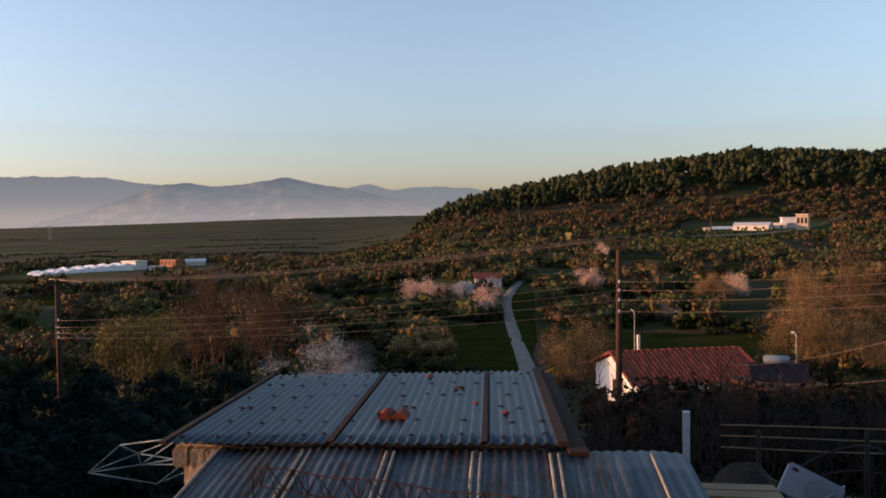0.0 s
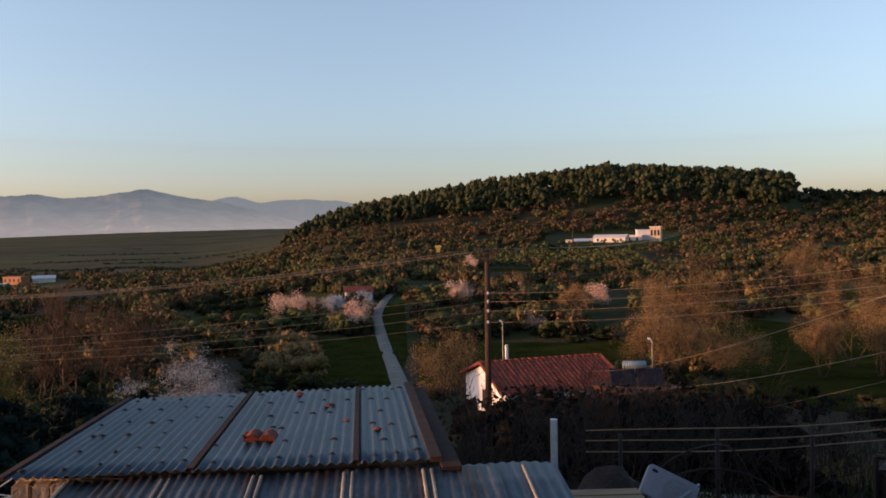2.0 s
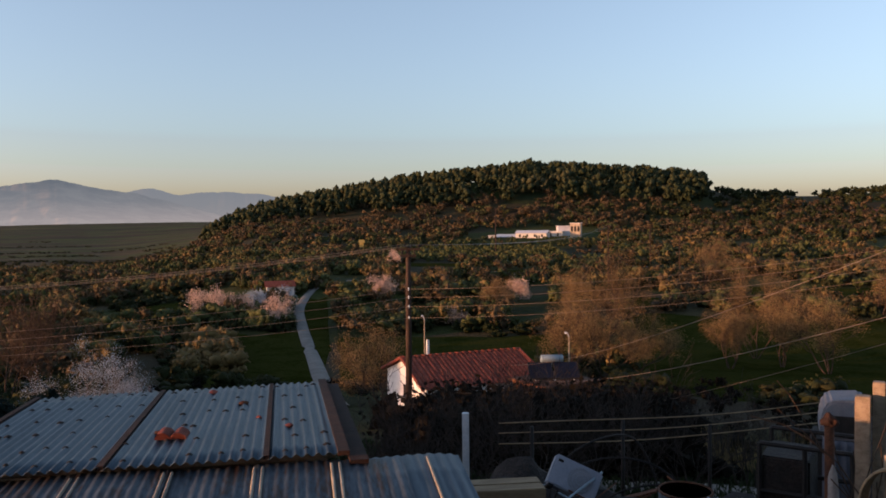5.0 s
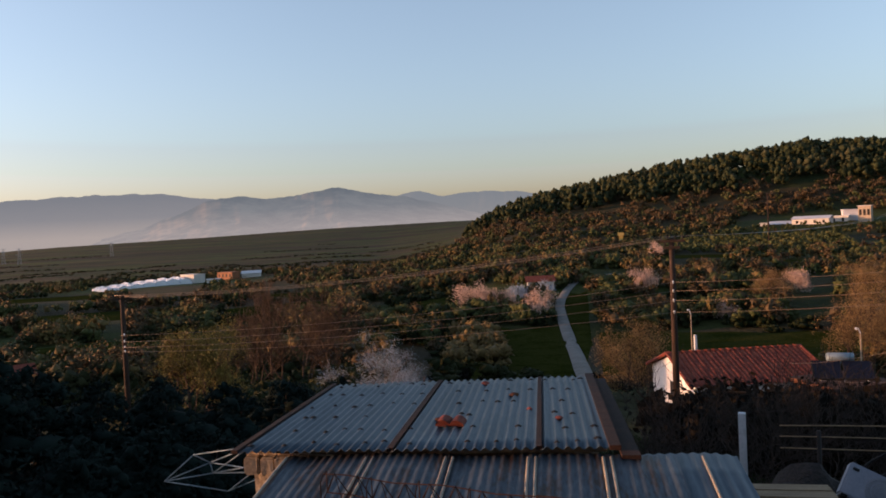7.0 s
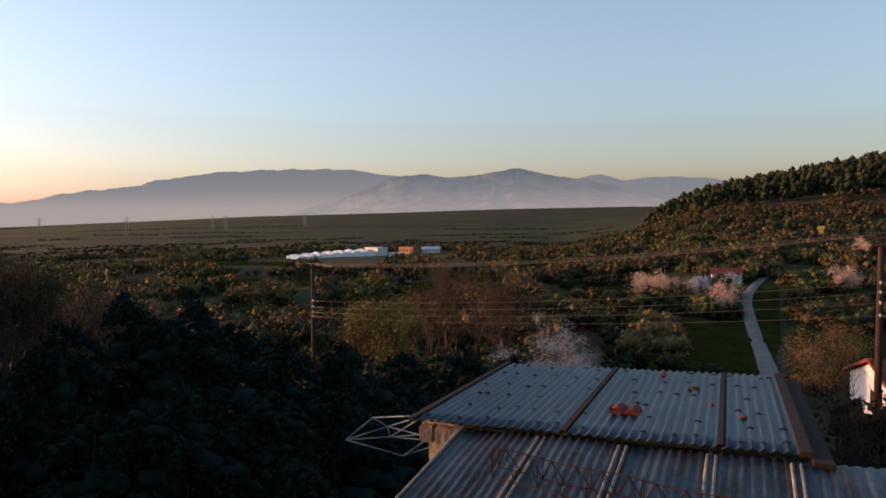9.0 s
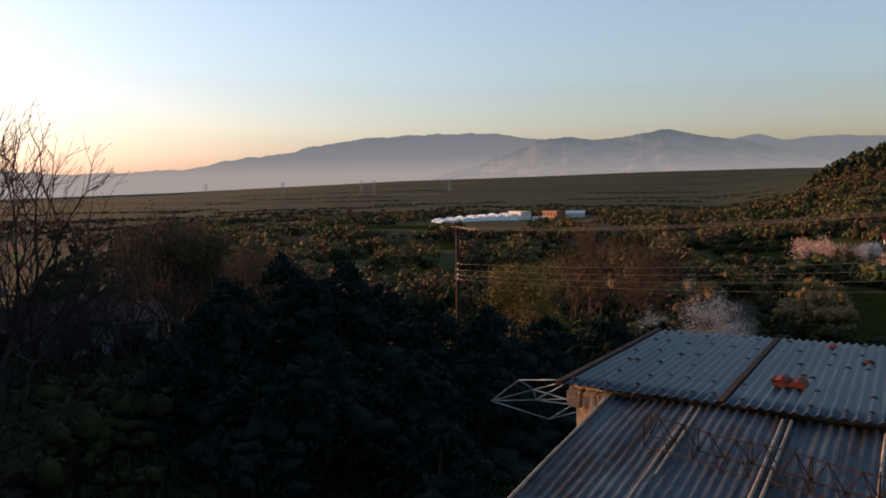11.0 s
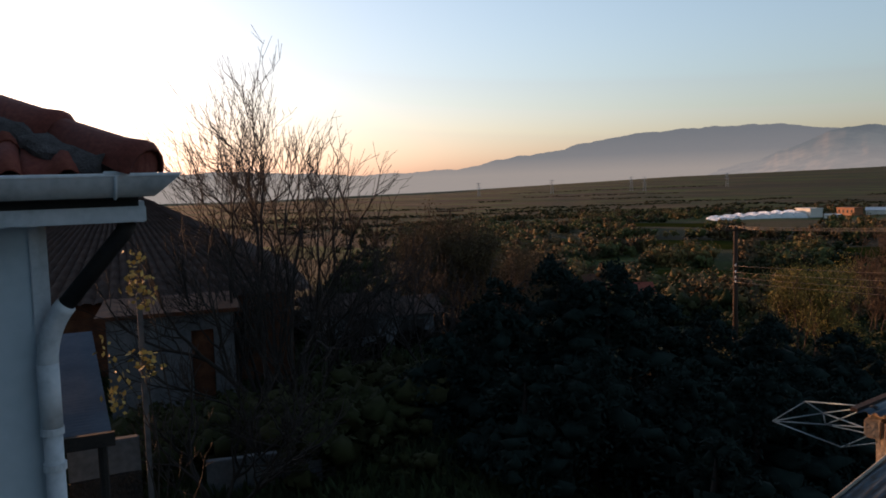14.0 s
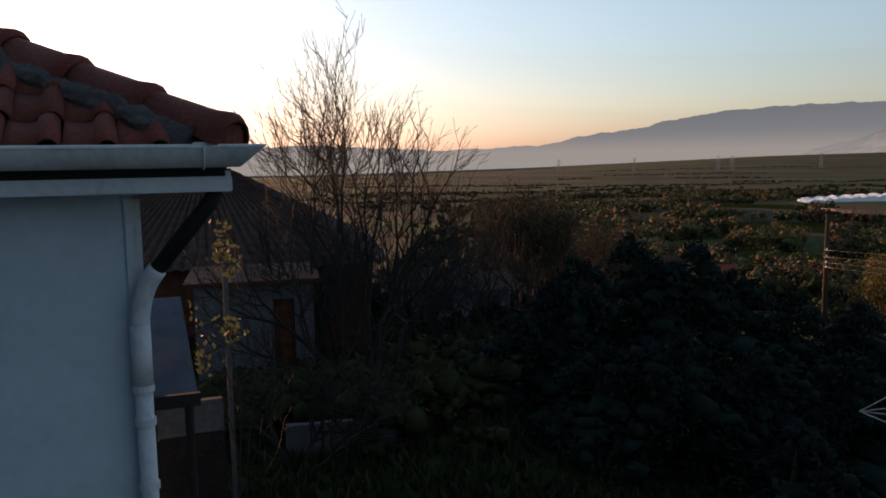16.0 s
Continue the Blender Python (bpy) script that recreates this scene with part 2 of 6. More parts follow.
# ---- the land ----
def build_ground():
    az = np.concatenate([np.linspace(-180, -62, 40, endpoint=False), np.linspace(-62, 80, 280, endpoint=False), np.linspace(80, 180, 40, endpoint=False)])
    r = np.concatenate([np.linspace(0.5, 40, 40, endpoint=False), np.geomspace(40, 4900, 120)])
    A, R = np.meshgrid(np.radians(az), r)
    X, Y = -np.sin(A) * R, np.cos(A) * R
    Z = ground(X, Y)
    nr, na = R.shape
    v = np.stack([X, Y, Z], -1).reshape(-1, 3)
    i, j = np.meshgrid(np.arange(nr - 1), np.arange(na), indexing="ij")
    k = (j + 1) % na
    f = np.stack([i * na + j, i * na + k, (i + 1) * na + k, (i + 1) * na + j], -1).reshape(-1, 4)
    v = np.vstack([v, [[0, 0, float(ground(0, 0))]]])
    ob = raw("ground", v, f[:, ::-1], M_GROUND, shade=True)
    return tagged(ob, "rolling land with green fields, scrub and bare earth", "ground", kind="structure")


build_ground()


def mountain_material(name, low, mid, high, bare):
    """Bare slopes and woods, with haze painted on as a glow, stronger lower down."""
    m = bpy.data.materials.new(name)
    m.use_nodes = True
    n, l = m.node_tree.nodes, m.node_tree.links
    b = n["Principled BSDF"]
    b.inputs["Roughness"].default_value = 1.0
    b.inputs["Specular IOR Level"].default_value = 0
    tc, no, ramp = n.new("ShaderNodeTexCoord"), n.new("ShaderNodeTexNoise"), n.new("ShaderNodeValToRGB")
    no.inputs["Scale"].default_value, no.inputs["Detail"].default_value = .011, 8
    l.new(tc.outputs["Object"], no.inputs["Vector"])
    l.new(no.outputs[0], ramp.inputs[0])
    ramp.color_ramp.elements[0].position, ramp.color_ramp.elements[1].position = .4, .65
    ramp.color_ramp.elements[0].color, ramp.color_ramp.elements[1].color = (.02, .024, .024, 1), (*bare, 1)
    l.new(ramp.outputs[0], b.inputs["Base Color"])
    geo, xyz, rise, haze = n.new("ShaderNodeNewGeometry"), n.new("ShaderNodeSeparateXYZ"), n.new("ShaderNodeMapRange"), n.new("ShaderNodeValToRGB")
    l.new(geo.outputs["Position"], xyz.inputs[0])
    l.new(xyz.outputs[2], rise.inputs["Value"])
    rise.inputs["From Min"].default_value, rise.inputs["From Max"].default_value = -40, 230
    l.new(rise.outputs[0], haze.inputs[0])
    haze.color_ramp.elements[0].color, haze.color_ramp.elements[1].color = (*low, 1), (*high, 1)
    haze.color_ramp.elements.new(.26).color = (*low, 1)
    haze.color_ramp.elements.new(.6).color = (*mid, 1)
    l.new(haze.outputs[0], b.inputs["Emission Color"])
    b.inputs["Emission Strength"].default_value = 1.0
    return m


def build_mountains():
    """A far range in three folds, each a relief sheet with its own skyline; the farther, the paler its painted haze."""
    folds = [
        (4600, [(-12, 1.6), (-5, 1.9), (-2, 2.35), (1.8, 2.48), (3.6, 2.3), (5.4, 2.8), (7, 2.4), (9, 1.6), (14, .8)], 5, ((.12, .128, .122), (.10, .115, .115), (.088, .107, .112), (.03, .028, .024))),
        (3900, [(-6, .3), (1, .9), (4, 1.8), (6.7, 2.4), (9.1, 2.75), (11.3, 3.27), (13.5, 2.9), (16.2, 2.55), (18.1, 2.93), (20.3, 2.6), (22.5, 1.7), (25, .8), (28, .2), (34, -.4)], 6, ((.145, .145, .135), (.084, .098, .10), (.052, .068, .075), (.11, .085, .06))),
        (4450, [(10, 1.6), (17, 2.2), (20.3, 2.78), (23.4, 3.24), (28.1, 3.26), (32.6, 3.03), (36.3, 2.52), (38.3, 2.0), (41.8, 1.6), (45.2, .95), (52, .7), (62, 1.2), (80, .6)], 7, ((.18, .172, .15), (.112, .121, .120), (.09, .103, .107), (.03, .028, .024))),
    ]
    for d, line, seed, air in folds:
        az = np.arange(line[0][0], line[-1][0], .12)
        el = np.interp(az, [p[0] for p in line], [p[1] for p in line])
        k = np.linspace(0, 1, 26)
        A, K = np.meshgrid(az, k)
        kernel = np.hanning(9) / np.hanning(9).sum()
        el = np.convolve(np.pad(el, 4, mode="edge"), kernel, mode="valid")
        el = el + np.array([.10 * noise.fractal(Vector((a * .9, seed * 3.1, 0)), .8, 2.2, 6) for a in az])
        top = np.tan(np.radians(el)) * d
        rough = np.array([[noise.fractal(Vector((a * .42, kk * 3.0 + a * .2, seed)), .9, 2.1, 4) for a in az] for kk in k])
        R = d - 900 * (1 - K) ** 1.2 + rough * 240 * (1 - K) * smooth(K, 0, .45)
        Z = -70 + (top[None, :] + 70) * (K ** 1.15) + rough * 22 * np.sin(K * 3.05) * smooth(K, 0, .4)
        v = np.stack([-np.sin(np.radians(A)) * R, np.cos(np.radians(A)) * R, Z], -1).reshape(-1, 3)
        na = len(az)
        i, j = np.meshgrid(np.arange(25), np.arange(na - 1), indexing="ij")
        f = np.stack([i * na + j + 1, i * na + j, (i + 1) * na + j, (i + 1) * na + j + 1], -1).reshape(-1, 4)
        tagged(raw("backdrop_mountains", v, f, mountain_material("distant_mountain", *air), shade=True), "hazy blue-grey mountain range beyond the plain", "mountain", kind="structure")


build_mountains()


# ---- vegetation ----
RNG = np.random.default_rng(7)


def leaves(centres, size, tilt=1.0, rng=RNG):
    """Small bent quads at the given places."""
    n = len(centres)
    a = rng.normal(size=(n, 3))
    a[:, 2] *= tilt
    a /= np.linalg.norm(a, axis=1)[:, None]
    b = np.cross(a, rng.normal(size=(n, 3)))
    b /= np.linalg.norm(b, axis=1)[:, None]
    s = (size * rng.uniform(.6, 1.4, n))[:, None]
    a, b = a * s, b * s * .7
    v = np.stack([centres - a, centres - b, centres + a, centres + b], 1).reshape(-1, 3)
    return v, np.arange(4 * n).reshape(-1, 4)


def shingles(p, nrm, size, rng=RNG, loose=.45, slim=.7):
    """Small quads at p that face roughly along nrm."""
    n = len(p)
    nn = nrm + rng.normal(size=(n, 3)) * loose
    nn /= np.linalg.norm(nn, axis=1)[:, None]
    a = np.cross(nn, rng.normal(size=(n, 3)))
    a /= np.linalg.norm(a, axis=1)[:, None]
    b = np.cross(nn, a)
    k = (size * rng.uniform(.6, 1.4, n))[:, None]
    a, b = a * k, b * k * slim
    v = np.stack([p - a, p - b, p + a, p + b], 1).reshape(-1, 3)
    return v, np.arange(4 * n).reshape(-1, 4)


KNOT_V = np.array([(x, y, z) for x in (-.5, .5) for y in (-.5, .5) for z in (-.5, .5)] + [(1, 0, 0), (-1, 0, 0), (0, 1, 0), (0, -1, 0), (0, 0, 1), (0, 0, -1)], float) * .98
KNOT_F = []
for i, j in ((8, 10), (8, 11), (8, 12), (8, 13), (9, 10), (9, 11), (9, 12), (9, 13), (10, 12), (10, 13), (11, 12), (11, 13)):
    c0, c1 = [k for k in range(8) if np.dot(KNOT_V[k], KNOT_V[i]) > 0 and np.dot(KNOT_V[k], KNOT_V[j]) > 0]
    quad = (i, c0, j, c1)
    turn = np.dot(np.cross(KNOT_V[c0] - KNOT_V[i], KNOT_V[j] - KNOT_V[i]), KNOT_V[i] + KNOT_V[j])
    KNOT_F.append(quad if turn > 0 else quad[::-1])
KNOT_F = np.array(KNOT_F)


def crown(n, size, shape="round", clumps=9, rng=RNG, loose=.45, solid=.8):
    """A crown one unit high and about one wide: ragged clumps of foliage with loose leaves on them."""
    if shape == "pine":
        c = rng.uniform(-1, 1, (clumps, 3)) * [.28, .28, .34] + [0, 0, .60]
        c[:, :2] *= (1.35 - c[:, 2:])
        rad = rng.uniform(.13, .22, clumps)
    else:
        c = rng.uniform(-1, 1, (clumps, 3)) * [.34, .34, .24] + [0, 0, .42]
        rad = rng.uniform(.15, .27, clumps)
    vs, fs = [], []
    for k in range(clumps):
        vs.append(c[k] + KNOT_V * rad[k] * solid * rng.uniform(.55, 1.2, (14, 1)) + rng.normal(size=(14, 3)) * rad[k] * .2)
        fs.append(KNOT_F + 14 * k)
    if n:
        w = rng.choice(clumps, n, p=rad ** 2 / (rad ** 2).sum())
        d = rng.normal(size=(n, 3))
        d /= np.linalg.norm(d, axis=1)[:, None]
        p = c[w] + d * (rad[w] * rng.uniform(.85, 1.15, n))[:, None]
        v, f = shingles(p, d, size, rng, loose)
        vs.append(v)
        fs.append(f + 14 * clumps)
    return np.vstack(vs), np.vstack(fs)


def scatter(name, spots, templates, mat, label, category):
    """One object of many plants: spots are rows of x, y, height, width."""
    vs, fs, o = [], [], 0
    for x, y, h, w in spots:
        v, f = templates[RNG.integers(len(templates))]
        t = RNG.uniform(0, 6.28)
        c, s = math.cos(t), math.sin(t)
        q = np.empty_like(v)
        q[:, 0], q[:, 1], q[:, 2] = (v[:, 0] * c - v[:, 1] * s) * w, (v[:, 0] * s + v[:, 1] * c) * w, v[:, 2] * h
        q += [x, y, float(ground(x, y)) - .15]
        vs.append(q)
        fs.append(f + o)
        o += len(v)
    ob = raw(name, np.vstack(vs), np.vstack(fs), mat, shade=True)
    return tagged(ob, label, category, kind="stuff")


FIELDS = [(-5.2, 4, 80, 138), (-25, -7, 84, 132), (-48, -28, 70, 150), (-7, -4.0, 80, 180), (19, 33, 118, 150), (3, 7, 150, 190), (12, 20, 170, 215),
          (-14, -8, 190, 205), (-33, -28, 215, 250), (22, 36, 200, 240), (-23, -17, 215, 235), (-31, -24, 152, 172), (-46, -33, 168, 192), (-20, -8.5, 150, 161), (7, 17, 112, 132), (-17, -9, 248, 262), (8, 17, 240, 262), (26, 36, 300, 340), (-40, -34, 240, 262), (21, 26, 255, 400), (-26.5, -17, 345, 425), (-25, -11, 268, 338), (16, 28.5, 335, 420)]


def in_field(a, r):
    return any(a0 < a < a1 and r0 < r < r1 for a0, a1, r0, r1 in FIELDS)


def spread(n, az, rr, h, clear=True, power=1.0, patchy=True):
    out = []
    while len(out) < n:
        a = RNG.uniform(*az)
        r = rr[0] + (rr[1] - rr[0]) * RNG.uniform() ** power
        if clear and in_field(a, r):
            continue
        # patchy growth
        if patchy and noise.noise(Vector((a * .25, r * .02, 3.3))) < -.18:
            continue
        hh = RNG.uniform(*h)
        p = polar(a, r)
        out.append((p.x, p.y, hh, hh * RNG.uniform(.8, 1.3)))
    return out


T_PINE = [crown(34, .075, "pine", 7, solid=1.0) for _ in range(8)]
T_FAR = [crown(56, .066, "round", 6, loose=.6, solid=.9) for _ in range(12)]
T_HEDGE = [crown(12, .08, "round", 5) for _ in range(8)]
T_BUSH = [crown(230, .043, "round", 12, loose=.5, solid=.9) for _ in range(8)]
T_LOW = [crown(60, .07, "round", 6, loose=.8) for _ in range(8)]
T_FINE = [crown(260, .032, "round", 11, loose=1.0, solid=.55) for _ in range(8)]
T_FINEFAR = [crown(80, .05, "round", 7, loose=1.0, solid=.6) for _ in range(8)]
scatter("pine_wood", [(x, y, h, w * .76) for x, y, h, w in spread(1500, (-33.6, 2.0), (485, 640), (8, 12.5), False, .8, False) + spread(300, (-33.6, -18), (570, 640), (7.5, 11.5), False, 1.0, False)], T_PINE, M_PINE, "dark green pine wood covering the hill crest", "wood")
scatter("distant_scrub", spread(700, (-52, -30), (390, 640), (3, 7), False), T_FAR, M_SHRUB, "dark scrub on the far slope", "scrub")
scatter("distant_copse", spread(700, (-52, 3), (385, 520), (4, 7), True), T_FINEFAR, M_TWIG, "reddish-brown trees under the pine wood", "bare trees")
scatter("olive_grove", spread(650, (-48, 50), (95, 230), (2.6, 4.6), True), T_BUSH, M_OLIVE, "grey-green olive trees across the slope", "olive trees")
scatter("far_olive_grove", spread(1700, (-48, 50), (220, 480), (3, 4.6), True), T_FAR, M_OLIVE, "grey-green olive trees on the far slope", "olive trees")
scatter("evergreen_scrub", spread(600, (-50, 55), (80, 230), (2, 4.5), True), T_BUSH, M_SHRUB, "dark evergreen bushes between the fields", "bushes")
scatter("far_evergreen_scrub", spread(1450, (-50, 55), (220, 520), (2, 4.5), True), T_FAR, M_SHRUB, "dark evergreen bushes on the far slope", "bushes")
scatter("bare_copse", spread(420, (-50, 50), (85, 230), (3, 6), True), T_FINE, M_TWIG, "reddish-brown leafless trees and scrub", "bare trees")
scatter("far_bare_copse", spread(620, (-50, 50), (220, 480), (3.5, 6), True), T_FINEFAR, M_TWIG, "reddish-brown leafless trees on the far slope", "bare trees")
scatter("budding_copse", spread(160, (-50, 45), (85, 230), (3.5, 6), True), T_FINE, M_TAN, "tan budding trees along the field edges", "budding trees")
scatter("far_budding_copse", spread(350, (-50, 45), (220, 430), (3.5, 6), True), T_FINEFAR, M_TAN, "tan budding trees on the far slope", "budding trees")
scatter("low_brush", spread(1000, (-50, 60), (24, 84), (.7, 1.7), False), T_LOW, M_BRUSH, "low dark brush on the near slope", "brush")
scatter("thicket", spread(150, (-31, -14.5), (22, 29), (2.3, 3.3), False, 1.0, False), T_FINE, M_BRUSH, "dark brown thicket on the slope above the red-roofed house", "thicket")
scatter("plain_hedges", spread(240, (3, 62), (420, 620), (2, 4), False), T_FAR, M_SHRUB, "dark hedges and trees on the plain", "hedges")
lines = []
for r0, n in ((450, 200), (500, 200), (560, 200), (640, 220), (740, 220), (860, 220), (1020, 240), (1250, 240), (1600, 260)):
    for k in range(n):
        a = 4 + 56 * k / n + RNG.uniform(-.15, .15)
        if noise.noise(Vector((a * .12, r0 * .013, 8))) > .02 - .12 * smooth(r0, 900, 400):
            p = polar(a, r0 + 34 * math.sin(a * .13 + r0) + RNG.uniform(-6, 6))
            lines.append((p.x, p.y, RNG.uniform(1.6, 3.4), RNG.uniform(5, 11)))
scatter("plain_hedgerows", lines, T_HEDGE, M_SHRUB, "long dark hedgerows across the plain", "hedges")
scatter("undergrowth", spread(200, (7, 27), (46, 78), (1.6, 3.0), False, 1.0, False), T_BUSH, M_SHRUB, "dark undergrowth at the foot of the leafless trees", "undergrowth")
edges = []
for a0, a1, r0, r1 in FIELDS[:7]:
    for k in range(34):
        u, on = RNG.uniform(), RNG.integers(4)
        a, r = ((a0 + (a1 - a0) * u, r0), (a0 + (a1 - a0) * u, r1), (a0, r0 + (r1 - r0) * u), (a1, r0 + (r1 - r0) * u))[on]
        if -7.4 < a < -3.9:
            continue
        p = polar(a + RNG.normal() * .25, r + RNG.normal() * 2)
        edges.append((p.x, p.y, RNG.uniform(1.4, 3.4), RNG.uniform(2.4, 4.4)))
scatter("field_hedges", edges, T_BUSH, M_SHRUB, "dark ragged hedges round the meadows", "hedges")
scatter("meadow_olives", spread(26, (.2, 3.5), (92, 132), (2.6, 4.2), False, 1.0, False), T_BUSH, M_TAN, "yellow-green olive trees standing in the meadow", "olive trees")
scatter("farm_olives", spread(110, (-26.5, -17), (346, 370), (1.8, 2.8), False, 1.0, False), T_FAR, M_OLIVE, "low olive trees in front of the farm", "olive trees")
# planted rows of olives below the farm
rows = []
for i in range(15):
    for j in range(13):
        p = polar(-11.2 - i * .94 + j * .16, 270 + j * 5.2)
        rows.append((p.x, p.y, RNG.uniform(2.8, 3.6), RNG.uniform(3.2, 4.2)))
scatter("olive_rows", rows, T_FAR, M_OLIVE, "planted rows of olive trees below the farm", "olive trees")


# ---- the shed with two iron roofs ----
def sheet(bm, x0, x1, y0, y1, z, pitch=.076, amp=.0115, skew=0.0, lift=0.0, thick=.0012, ny=10, wob=.004, seed=0):
    """A corrugated sheet; z(x, y) is its height."""
    nx = max(4, int((x1 - x0) / pitch * 8))
    rows = []
    for side in (0, 1):
        g = []
        for j in range(ny + 1):
            line = []
            for i in range(nx + 1):
                x = x0 + (x1 - x0) * i / nx
                y = y0 + (y1 - y0) * j / ny + skew * x
                zz = z(x, y) + amp * math.cos(2 * math.pi * x / pitch) + lift + wob * noise.noise(Vector((x * 2.1, y * 1.3, seed)))
                line.append(bm.verts.new((x, y, zz - side * thick * 2)))
            g.append(line)
        rows.append(g)
    for side, g in enumerate(rows):
        for j in range(ny):
            for i in range(nx):
                q = (g[j][i], g[j][i + 1], g[j + 1][i + 1], g[j + 1][i])
                bm.faces.new(q if side == 0 else q[::-1])
    a, b = rows
    for j in (0, ny):
        for i in range(nx):
            bm.faces.new((a[j][i], a[j][i + 1], b[j][i + 1], b[j][i]))
    for i in (0, nx):
        for j in range(ny):
            bm.faces.new((a[j][i], a[j + 1][i], b[j + 1][i], b[j][i]))
    return bm


BASE = -4.75
SB = -BASE - 1.665                     # height of the eave over the shed's base
roof_z = lambda x, y: SB + .032 * x - .03 * y
SKEW = -.13


M_VERGE = material("dark_brown_rust", [(.010, .006, .005), (.022, .010, .007), (.042, .018, .010)], 5, .9, .1, bump=.4)


def roof_bar(x0, x1, y0, y1, up, deep, name, mat, label, parent):
    """A bar or strip lying along the slope of the upper roof."""
    bm = BM()
    v = [bm.verts.new((x, y + SKEW * x, roof_z(x, y + SKEW * x) + z)) for z in (up, up - deep) for x, y in ((x0, y0), (x1, y0), (x1, y1), (x0, y1))]
    for f in ((0, 1, 2, 3), (7, 6, 5, 4), (0, 4, 5, 1), (1, 5, 6, 2), (2, 6, 7, 3), (3, 7, 4, 0)):
        bm.faces.new([v[i] for i in f])
    return part(name, bm, mat, parent, label)


def build_shed():
    shed = thing("shed", (-2.16, 5.93, BASE), "small rendered stone shed with a corrugated iron roof", "shed", rz=-3.4)
    for i, (a, b, up) in enumerate([(0, .70, .0), (.645, 1.30, .007), (1.325, 2.435, .004), (2.465, 2.97, .004)]):
        part("roof_sheet", sheet(BM(), a, b, -.02, 3.06, roof_z, skew=SKEW, lift=up, seed=i), M_GALV, shed, "corrugated galvanised roof sheet", shade=True)
    for a, b in ((1.285, 1.335), (2.43, 2.47)):
        roof_bar(a, b, -.01, 3.05, .020, .03, "cover_strip", M_VERGE, "rusty cover strip", shed)
    roof_bar(-.03, .025, -.03, 3.08, .020, .03, "verge_board", M_VERGE, "dark brown verge trim", shed)
    roof_bar(2.95, 3.03, -.06, 3.1, .03, .035, "verge_flashing", M_VERGE, "rusted verge flashing", shed)
    roof_bar(3.03, 3.16, -.1, 3.1, -.03, .03, "verge_flashing", M_VERGE, "rusted verge flashing", shed)
    roof_bar(.02, 2.95, .17, .25, -.018, .06, "eave_plate", M_WOOD, "weathered eave timber", shed)
    roof_bar(.02, 2.95, 2.85, 2.95, -.018, .09, "eave_plate", M_WOOD, "weathered eave timber", shed)
    rnd = random.Random(4)
    # walls: near, far, left and right, with rough faces
    for x0, x1, y0, y1, dz in ((.10, 2.9, .12, .34, .035), (.10, 2.9, 2.7, 2.9, .15), (.10, .32, .34, 2.7, .15), (2.68, 2.9, .34, 2.7, .1)):
        bm = BM()
        box(bm, (x0, y0, 0), (x1, y1, SB - dz))
        bmesh.ops.subdivide_edges(bm, edges=bm.edges, cuts=6, use_grid_fill=True)
        for v in bm.verts:
            v.co.y += SKEW * v.co.x
            v.co += Vector(noise.noise_vector(v.co * 5)) * .014
        part("shed_wall", bm, M_STONE, shed, "flaking rendered wall")
    # loose stones and a wall beam under the eave
    for k in range(6):
        x = .06 + .14 * k + rnd.uniform(-.02, .02)
        bm = BM()
        box(bm, (x, .02 + SKEW * x, SB - .2), (x + .13, .16 + SKEW * x, SB - .045 + rnd.uniform(-.01, .008)), bevel=.015)
        part("stone", bm, M_STONE, shed)
    # dark nail caps, in rows across the sheets
    disc = BM()
    bmesh.ops.create_cone(disc, cap_ends=True, segments=8, radius1=.03, radius2=.012, depth=.014)
    cap = part("nail_cap", disc, M_DARKMETAL, shed)
    first = True
    for y in (.18, .62, 1.15, 1.72, 2.3, 2.85):
        for i in range(14):
            x = .076 * round((.15 + i * .215 + rnd.uniform(-.07, .07)) / .076)
            if rnd.random() < .1 or any(abs(x - c) < .05 for c in (1.31, 2.45)) or x > 2.9:
                continue
            o = cap if first else cap.copy()
            if not first:
                scene.collection.objects.link(o)
            first = False
            yy = y + SKEW * x + rnd.uniform(-.07, .07)
            o.location = (x, yy, roof_z(x, yy) + .017)
            s = rnd.uniform(.7, 1.2)
            o.scale = (s, s * rnd.uniform(.8, 1.2), 1)
    return shed


SHED = build_shed()


def on_roof(x, y, up=0.0):
    """A place in the world over the upper roof."""
    return pose(-2.16, 5.93, BASE, 0, 0, -3.4) @ Vector((x, y + SKEW * x, roof_z(x, y + SKEW * x) + up))


M_REDTILE = material("bright_clay", [(.09, .018, .010), (.14, .027, .014), (.19, .045, .022)], 12, .8, bump=.4)


def broken_tile(at, w, l, rz):
    """Two joined barrel tiles, broken short: a solid with two humps and a chipped end."""
    top = [((u - .5) * w, .022 + .04 * abs(math.sin(u * 2 * math.pi)) ** .7) for u in np.linspace(0, 1, 21)]
    bm = BM()
    prism(bm, top + [(w / 2, .002), (-w / 2, .002)], -l / 2, l / 2)
    bmesh.ops.subdivide_edges(bm, edges=[e for e in bm.edges if abs(e.verts[0].co.y - e.verts[1].co.y) > l * .5], cuts=4)
    for v in bm.verts:
        v.co += Vector((0, .03 * noise.noise(Vector((v.co.x * 22, 1, v.co.z * 20))), .003 * noise.noise(v.co * 40)))
    ob = part("roof_tile", bm, M_REDTILE, None, "broken red clay tile lying on the iron roof")
    ob.matrix_basis = Matrix.Translation(at) @ pose(0, 0, 0, 1, 2, rz)
    return tagged(ob, category="tile")


broken_tile(on_roof(1.70, .78, .012), .24, .17, -8)


